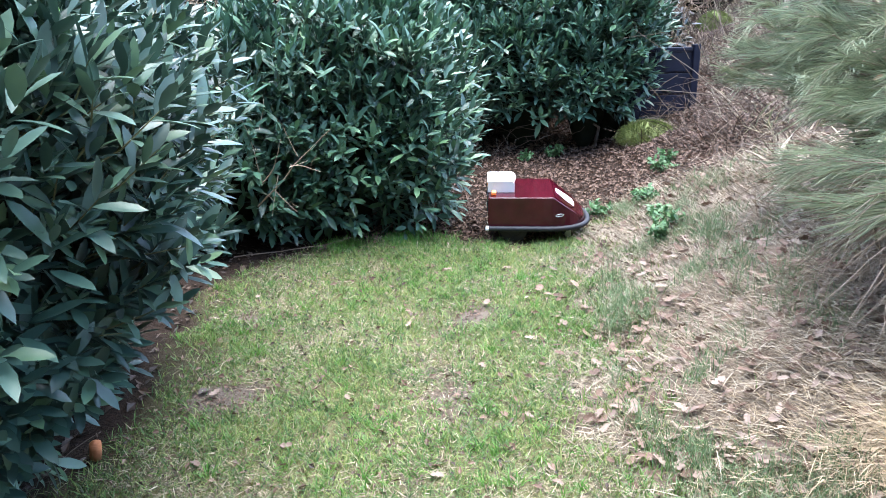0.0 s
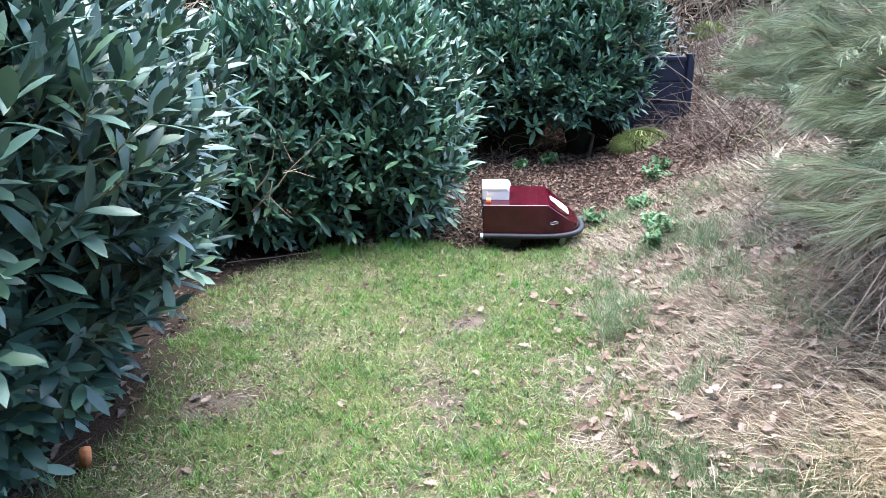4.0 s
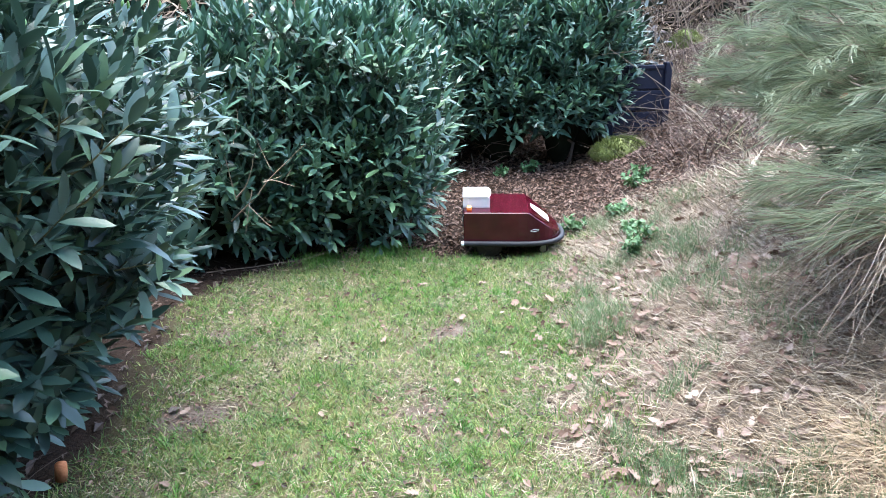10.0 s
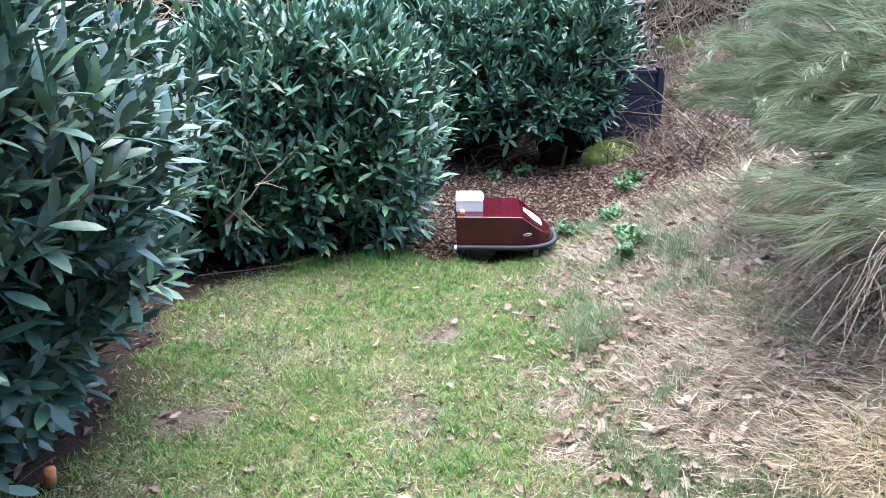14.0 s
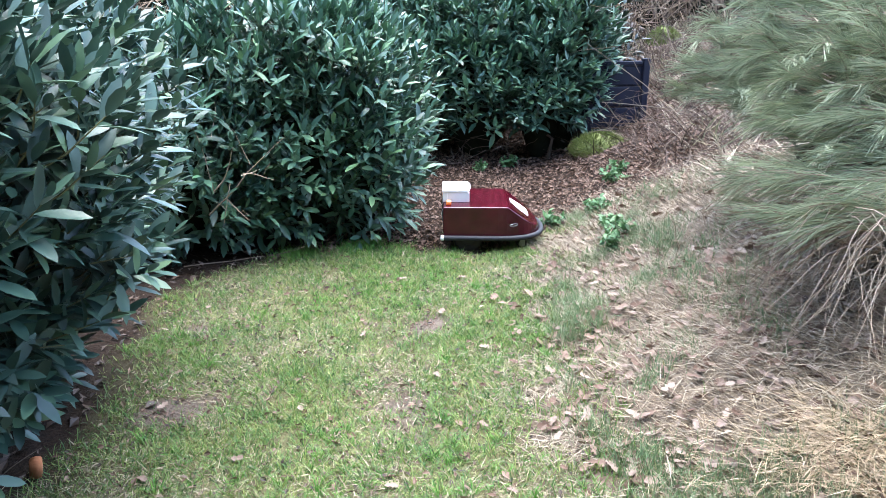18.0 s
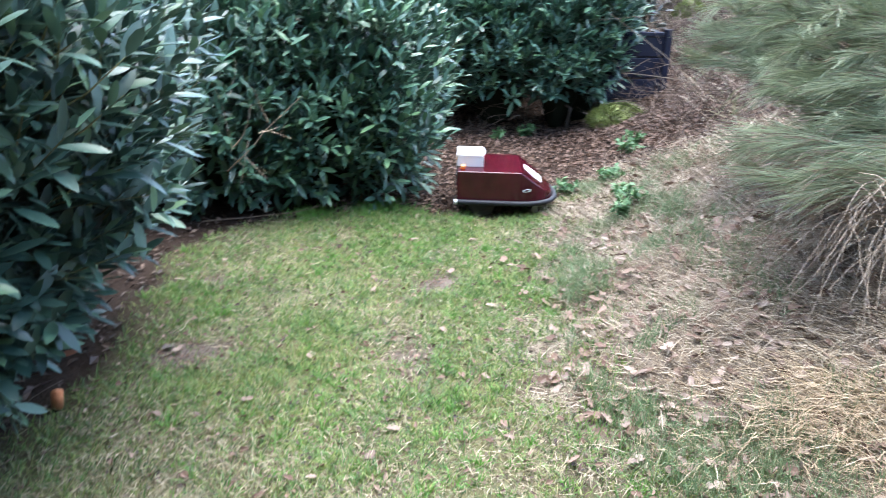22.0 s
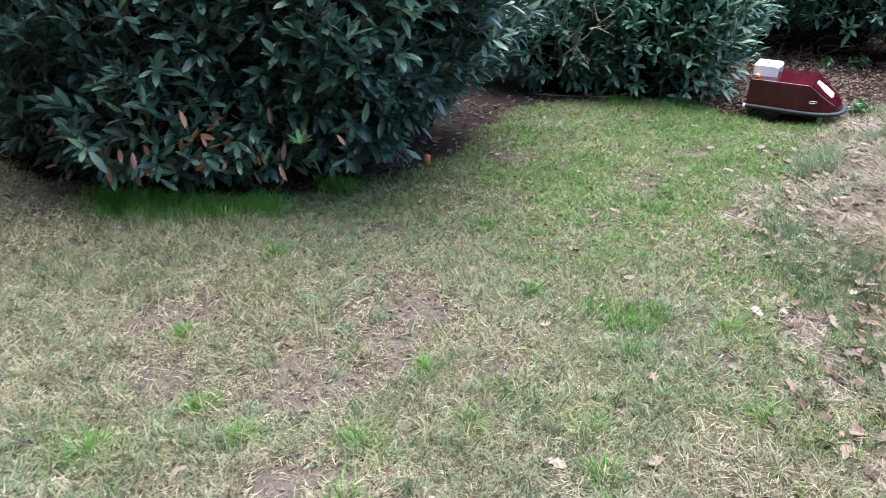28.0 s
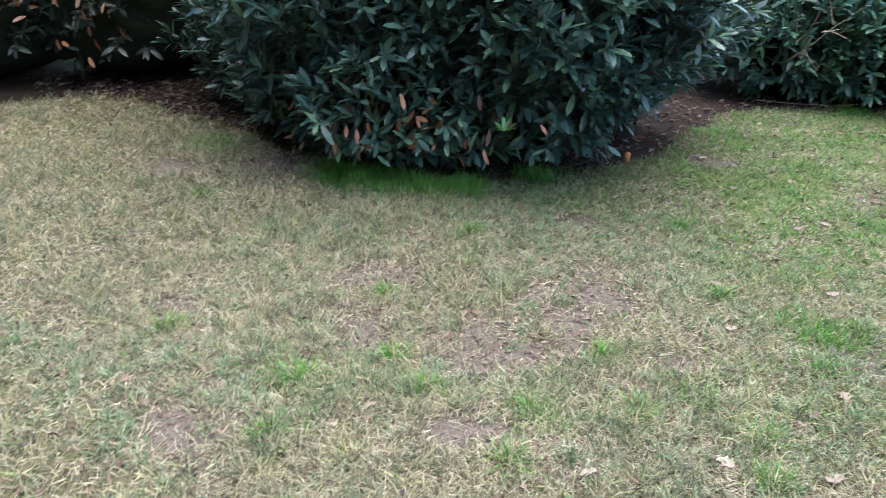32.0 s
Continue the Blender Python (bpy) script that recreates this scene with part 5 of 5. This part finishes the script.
def moss_mound(x, y, rx, ry, h, seed):
    rs = np.random.RandomState(seed)
    z = float(ground_z(x, y))
    root = thing("moss_mound", (x, y, z - 0.03), "rounded yellow-green moss and grass hump", "moss", "moss humps")
    bm = bmesh.new()
    bmesh.ops.create_icosphere(bm, subdivisions=3, radius=1)
    for v in bm.verts:
        v.co = Vector((v.co.x * rx, v.co.y * ry, max(v.co.z, -0.15) * h * (1 + 0.25 * noise.noise(v.co * 2.3))))
    part("hump", bm, MOSS, root, smooth=True)
    n = 2400
    d = unit(np.stack([rs.randn(n), rs.randn(n), np.abs(rs.randn(n))], -1))
    p = d * np.array([rx, ry, h]) * 0.97
    e = unit(d + rs.randn(n, 3) * 0.4 + np.array([0, -0.2, 0.3]))
    path = p[:, None] + e[:, None] * (rs.uniform(0.03, 0.08, n))[:, None, None] * np.linspace(0, 1, 3)[None, :, None]
    path[:, 2, 2] -= 0.012
    part("grass", np_mesh("grass", *tubes(path, np.array([0.003, 0.002, 0.0005]), 3), MOSS), None, root)["kind"] = "stuff"


moss_mound(1.86, 6.48, 0.27, 0.2, 0.17, 81)
moss_mound(3.95, 10.8, 0.24, 0.2, 0.22, 82)


def terracotta():
    root = thing("terracotta_shard", (-1.27, 2.15, 0.0), "orange-brown broken terracotta piece standing in the grass", "pot shard")
    bm = bmesh.new()
    bmesh.ops.create_cone(bm, cap_ends=True, segments=14, radius1=0.022, radius2=0.019, depth=0.075)
    bmesh.ops.bevel(bm, geom=[e for e in bm.edges if abs(e.verts[0].co.z - e.verts[1].co.z) < 1e-4], offset=0.004, segments=2, affect="EDGES")
    for v in bm.verts:
        v.co += noise.noise_vector(v.co * 40) * 0.003
    part("shard", bm, material("terracotta", [(0.25, 0.08, 0.035), (0.42, 0.15, 0.06), (0.5, 0.22, 0.1)], rough=0.8, grain=50, bump=0.4), root,
         m=pose(0, 0, 0.032, 12, 8, 20), smooth=True)


terracotta()


# ---------------------------------------------------------------- compost bin
def box_bm(x0, x1, y0, y1, z0, z1, bevel=0.0, segs=2):
    bm = bmesh.new()
    bmesh.ops.create_cube(bm, size=1)
    for v in bm.verts:
        v.co = Vector(((x0 + x1) / 2 + v.co.x * (x1 - x0), (y0 + y1) / 2 + v.co.y * (y1 - y0), (z0 + z1) / 2 + v.co.z * (z1 - z0)))
    if bevel:
        bmesh.ops.bevel(bm, geom=bm.edges[:], offset=bevel, segments=segs, affect="EDGES", profile=0.6)
    return bm


PLASTIC = material("blue_black_plastic", [(0.003, 0.0045, 0.012), (0.006, 0.008, 0.021), (0.011, 0.014, 0.032)], rough=0.5, grain=25, big=3, rough_var=0.1, gloss=0.25)


def compost_bin():
    bx, by = 1.98, 7.2
    root = thing("compost_bin", (bx, by, float(ground_z(bx, by)) - 0.2), "dark blue-black plastic compost bin half hidden by the laurel", "bin")
    root.rotation_euler = (0, 0, radians(8))
    for k in range(4):
        z = 0.1 + k * 0.2
        part("panel", box_bm(-0.2, 0.32, -0.36, -0.33, z, z + 0.185, 0.008), PLASTIC, root)
        part("panel", box_bm(0.33, 0.36, -0.33, 0.33, z, z + 0.185, 0.008), PLASTIC, root)
        part("panel", box_bm(-0.23, -0.2, -0.33, 0.33, z, z + 0.185, 0.008), PLASTIC, root)
        part("panel", box_bm(-0.2, 0.32, 0.33, 0.36, z, z + 0.185, 0.008), PLASTIC, root)
    for px, py in ((0.34, -0.35), (-0.22, -0.35), (0.34, 0.35), (-0.22, 0.35)):
        part("corner_post", box_bm(px - 0.035, px + 0.035, py - 0.035, py + 0.035, 0, 0.95, 0.012), PLASTIC, root)
    part("rim", box_bm(-0.19, 0.3, -0.375, -0.32, 0.885, 0.925, 0.01), PLASTIC, root)


compost_bin()


# ---------------------------------------------------------------- robot mower
LACQUER = material("dark_red_lacquered_wood", [(0.018, 0.0016, 0.004), (0.042, 0.0028, 0.008), (0.08, 0.006, 0.015)], rough=0.1, grain=9, big=4, grain_amount=0.35, big_amount=0.4, gloss=0.35, coat=0.22, rough_var=0.06)
RUBBER = material("grey_black_rubber", [(0.006, 0.007, 0.011), (0.013, 0.015, 0.023)], rough=0.62, grain=60)
TYRE = material("muddy_black_tyre", [(0.008, 0.008, 0.008), (0.02, 0.018, 0.016), (0.05, 0.04, 0.03)], rough=0.85, grain=40, bump=0.4)
WHITE = material("white_plastic", [(0.72, 0.73, 0.76), (0.8, 0.8, 0.82)], rough=0.35, grain=40)
PAPER = material("white_label", [(0.78, 0.78, 0.8), (0.84, 0.84, 0.85)], rough=0.45)
ORANGE = material("orange_lamp_plastic", [(0.75, 0.16, 0.02), (0.9, 0.28, 0.04)], rough=0.25, translucent=0.25)
PALE_ORANGE = material("pale_orange_plastic", [(0.8, 0.34, 0.12), (0.9, 0.46, 0.2)], rough=0.3)
BLUE = material("dark_blue_plate", [(0.01, 0.014, 0.026), (0.02, 0.026, 0.045)], rough=0.3)
INNER = material("blue_grey_inner_panel", [(0.22, 0.3, 0.42), (0.3, 0.4, 0.52)], rough=0.5)
METAL = material("grey_metal", [(0.4, 0.4, 0.42), (0.55, 0.55, 0.56)], rough=0.35, metal=0.9)
GREY = material("grey_wheel_plastic", [(0.28, 0.28, 0.3), (0.42, 0.42, 0.44)], rough=0.5)
BLACK = material("black_plastic", [(0.01, 0.01, 0.011), (0.02, 0.02, 0.022)], rough=0.5)


def outline(w_rear, w_side, straight, nose, n=22):
    """The plan of the mower: straight sides, a rounded nose."""
    pts = [(0.0, -w_rear)]
    for i in range(n + 1):
        a = -math.pi / 2 + math.pi * i / n
        pts.append((straight + (nose - straight) * abs(math.cos(a)) ** 0.8, w_side * math.copysign(abs(math.sin(a)) ** 0.8, math.sin(a))))
    pts.append((0.0, w_rear))
    return pts


def mower(m):
    root = thing("robot_mower", m.translation, "dark red lacquered home-built robot lawn mower with white sensor box", "lawn mower")
    root.matrix_basis = m
    # body: two outlines joined, then cut along the sloping front
    bm = bmesh.new()
    lo = [bm.verts.new((x, y, 0.095)) for x, y in outline(0.2, 0.21, 0.34, 0.615)]
    hi = [bm.verts.new((x, y, 0.29)) for x, y in outline(0.195, 0.197, 0.34, 0.6)]
    n = len(lo)
    bm.faces.new(lo[::-1])
    bm.faces.new(hi)
    for i in range(n):
        bm.faces.new((lo[i], lo[(i + 1) % n], hi[(i + 1) % n], hi[i]))
    cut = Vector((0.4, 0, 0.29))
    nrm = Vector((0.145, 0, 0.19)).normalized()
    g = bmesh.ops.bisect_plane(bm, geom=bm.verts[:] + bm.edges[:] + bm.faces[:], plane_co=cut, plane_no=nrm, clear_outer=True)
    rim = [e for e in g["geom_cut"] if isinstance(e, bmesh.types.BMEdge)]
    bmesh.ops.contextual_create(bm, geom=rim)
    bmesh.ops.recalc_face_normals(bm, faces=bm.faces[:])
    sharp = [e for e in bm.edges if len(e.link_faces) == 2 and e.calc_face_angle(0) > 0.45]
    bmesh.ops.bevel(bm, geom=sharp, offset=0.006, segments=3, affect="EDGES", profile=0.5)
    body = part("body", bm, LACQUER, root, "dark mahogany-red gloss body")
    # raised window panel and white label on the slope
    along = Vector((0.19, 0, -0.145)).normalized()
    slope = Matrix((along, Vector((0, 1, 0)), nrm)).transposed().to_4x4()
    slope.translation = cut

    def plate(points, t, bev=0.002):
        b = bmesh.new()
        low = [b.verts.new((x, y, 0.0)) for x, y in points]
        top = [b.verts.new((x, y, t)) for x, y in points]
        b.faces.new(low[::-1])
        b.faces.new(top)
        for i in range(len(points)):
            j = (i + 1) % len(points)
            b.faces.new((low[i], low[j], top[j], top[i]))
        bmesh.ops.recalc_face_normals(b, faces=b.faces[:])
        bmesh.ops.bevel(b, geom=[e for e in b.edges if all(abs(v.co.z - t) < 1e-6 for v in e.verts)], offset=bev, segments=2, affect="EDGES")
        return b

    arc = [(0.022 + 0.17 * math.sin(math.pi * i / 20) ** 0.8, -0.168 * math.cos(math.pi * i / 20)) for i in range(21)]
    part("front_panel", plate([(0.012, -0.17)] + arc[1:-1] + [(0.012, 0.17)], 0.004), LACQUER, root, "glossy dark sloping front panel", slope)
    part("front_label", plate([(0.03, -0.037), (0.11, -0.068), (0.172, -0.064), (0.178, 0.0), (0.172, 0.064), (0.11, 0.068), (0.03, 0.037)], 0.0065, 0.001), PAPER, root, "blank white label", slope)
    # bumper hose round the body
    path = [(x, y, 0.098) for x, y in outline(0.22, 0.226, 0.34, 0.632, 30)]
    path[0], path[-1] = (-0.005, -0.22, 0.098), (-0.005, 0.22, 0.098)
    dense = [np.array(path[0])]
    for a, b in zip(path[:-1], path[1:]):
        k = max(1, int(np.linalg.norm(np.array(b) - a) / 0.03))
        dense += [np.array(a) + (np.array(b) - a) * i / k for i in range(1, k + 1)]
    part("bumper", np_mesh("bumper", *tubes(np.array(dense)[None], 0.0165, 12), RUBBER, True), None, root, "dark grey rubber bumper hose")
    for s in (-1, 1):
        cap = np.array([[(-0.016, s * 0.22, 0.098), (-0.014, s * 0.22, 0.098), (0.002, s * 0.22, 0.098), (0.004, s * 0.22, 0.098)]])
        part("bumper_end", np_mesh("bumper_end", *tubes(cap, np.array([0.002, 0.0155, 0.0175, 0.017]), 12), WHITE, True), None, root, "white hose end cap")
        # rear wheels
        wheel = part("wheel", np_mesh("wheel", *wheel_mesh(0.088, 0.05, 0.012), TYRE, True), None, root, "black treaded drive wheel", pose(0.16, s * 0.17, 0.082))
        part("hub", np_mesh("hub", *wheel_mesh(0.045, 0.054, 0.006), BLACK, True), None, wheel)
        for k in range(18):
            a = k * 2 * math.pi / 18
            part("tread", box_bm(-0.006, 0.006, -0.024, 0.024, 0.084, 0.094, 0.002, 1), TYRE, wheel, m=Matrix.Rotation(a, 4, "Y"))
        # front casters
        fork = part("caster", box_bm(-0.012, 0.03, -0.022, 0.022, 0.066, 0.098, 0.004), GREY, root, "grey swivel caster", pose(0.5, s * 0.13, 0))
        part("fork_side", box_bm(-0.012, 0.02, -0.022, -0.018, 0.02, 0.07, 0.001, 1), METAL, fork)
        part("fork_side", box_bm(-0.012, 0.02, 0.018, 0.022, 0.02, 0.07, 0.001, 1), METAL, fork)
        cw = part("caster_wheel", np_mesh("caster_wheel", *wheel_mesh(0.034, 0.026, 0.006), TYRE, True), None, fork, "", pose(0.0, 0, 0.031))
        part("rim", np_mesh("rim", *wheel_mesh(0.021, 0.029, 0.003), GREY, True), None, cw)
        # grip-shaped silver marks beside the nose
        a = np.linspace(0, 2 * np.pi, 19)
        yy = s * (0.2085 - 0.0025)
        loop = np.stack([0.44 + 0.024 * np.cos(a) + 0.006 * np.sin(a), yy - s * 0.012 * (0.5 + 0.5 * np.cos(a)) * 0.9, 0.178 + 0.008 * np.sin(a)], -1)
        part("grip_mark", np_mesh("grip_mark", *tubes(loop[None], 0.0022, 5), METAL, True), None, root, "silver oval grip mark")
    # white strip under the nose
    part("nose_strip", box_bm(0.622, 0.63, -0.075, 0.075, 0.068, 0.08, 0.002, 1), WHITE, root, "white strip under the bumper")
    part("chassis", box_bm(0.03, 0.55, -0.16, 0.16, 0.07, 0.094, 0.006), BLACK, root)
    # sensor box: two side walls, back, lid
    housing = part("sensor_box", box_bm(-0.004, 0.03, -0.095, 0.095, 0.2905, 0.357, 0.004), WHITE, root, "white plastic sensor housing")
    for s in (-1, 1):
        part("side_wall", box_bm(0.03, 0.165, s * 0.095 - (0.007 if s > 0 else 0), s * 0.095 + (0.007 if s < 0 else 0), 0.2905, 0.355, 0.002), WHITE, housing)
        part("sensor_eye", np_mesh("sensor_eye", *tubes(np.array([[(0.098, s * 0.052, 0.328), (0.118, s * 0.052, 0.328), (0.12, s * 0.052, 0.328)]]), np.array([0.017, 0.017, 0.003]), 14), METAL, True),
             None, housing, "round metal sensor")
        lamp = part("side_lamp", box_bm(-0.016, 0.016, -0.024, 0.024, 0.291, 0.299, 0.002), ORANGE, root, "orange side lamp", pose(0.035, s * 0.127, 0))
        part("lens", box_bm(-0.014, 0.014, -0.022, 0.022, 0.299, 0.311, 0.003), PALE_ORANGE, lamp, "pale orange lens")
        part("reflector", box_bm(-0.006, -0.002, s * 0.08 - 0.008, s * 0.08 + 0.008, 0.332, 0.347, 0.001, 1), ORANGE, housing)
    part("inner_panel", box_bm(0.09, 0.098, -0.088, 0.088, 0.2905, 0.353, 0.001, 1), INNER, housing, "blue-grey inner panel")
    lid = [(-0.006, -0.098), (0.15, -0.098)] + [(0.15 + 0.022 * math.sin(math.pi * i / 12), -0.098 * math.cos(math.pi * i / 12)) for i in range(1, 12)] + [(0.15, 0.098), (-0.006, 0.098)]
    b = plate(lid, 0.012, 0.003)
    part("lid", b, WHITE, housing, "white lid with rounded front edge", Matrix.Translation((0, 0, 0.356)))
    # flat black disc in place of the dark open hole in the lid
    part("lid_knob", np_mesh("lid_knob", *tubes(np.array([[(0.07, 0, 0.3681), (0.07, 0, 0.37), (0.07, 0, 0.3702)]]), np.array([0.009, 0.009, 0.001]), 12), BLACK, True), None, housing, "small black disc standing in for a round hole")
    # rear plates and screws
    part("rear_plate", box_bm(-0.008, -0.0005, -0.09, -0.015, 0.16, 0.275, 0.002, 1), BLUE, root, "dark blue rear plate")
    part("rear_plate", box_bm(-0.008, -0.0005, 0.02, 0.085, 0.235, 0.28, 0.002, 1), BLUE, root, "small dark blue rear plate")
    for y, z in ((-0.18, 0.27), (0.18, 0.27), (-0.18, 0.12), (0.18, 0.12), (-0.05, 0.12)):
        part("screw", np_mesh("screw", *tubes(np.array([[(0.001, y, z), (-0.003, y, z), (-0.0035, y, z)]]), np.array([0.005, 0.005, 0.0005]), 8), METAL, True), None, root)
    return root


def wheel_mesh(r, w, round_):
    """A lying-across-y wheel with rounded shoulders, closed at both sides."""
    prof = [(0.001, -w / 2), (r * 0.6, -w / 2), (r - round_, -w / 2), (r, -w / 2 + round_), (r, w / 2 - round_), (r - round_, w / 2), (r * 0.6, w / 2), (0.001, w / 2)]
    seg = 28
    a = np.arange(seg) * 2 * np.pi / seg
    v = np.array([[(pr * np.cos(t), py, pr * np.sin(t)) for t in a] for pr, py in prof])
    idx = np.arange(len(prof) * seg).reshape(len(prof), seg)
    nx = np.roll(idx, -1, axis=1)
    return v.reshape(-1, 3), np.stack([idx[:-1], nx[:-1], nx[1:], idx[1:]], -1).reshape(-1, 4)


MOWER_AT = pose(0.285, 4.69, 0.01, 4, 0, -4) @ Matrix.Scale(1.06, 4)
mower(MOWER_AT)


# stray leaves caught in the shrubs
for name, label, place, d, size, mat in [("stray_leaf", "orange dead leaf caught in the broom", (1.55, 2.62, 1.22), (1, 0.3, 0.4), 0.05, LEAF_BROWN),
                                         ("stray_leaf", "reddish dead leaf caught in the laurel", (-1.3, 3.25, 1.13), (1, -0.2, 0.4), 0.07, LEAF_BROWN),
                                         ("stray_leaf", "orange dead leaf under the laurel", (-1.33, 2.3, 0.12), (1, 0.4, 0.2), 0.08, LEAF_BROWN),
                                         ("stray_leaf", "orange dead leaf caught in the laurel", (1.05, 6.9, 0.72), (0.3, 0, -1), 0.11, LEAF_BROWN)]:
    ob = new(name, np_mesh(name, *LAUREL_FINE[1], mat, True))
    ob.matrix_basis = frame_matrix(place, d, (0.1, -0.8, 0.6), size)
    tagged(ob, label, "leaf", "stray leaves")
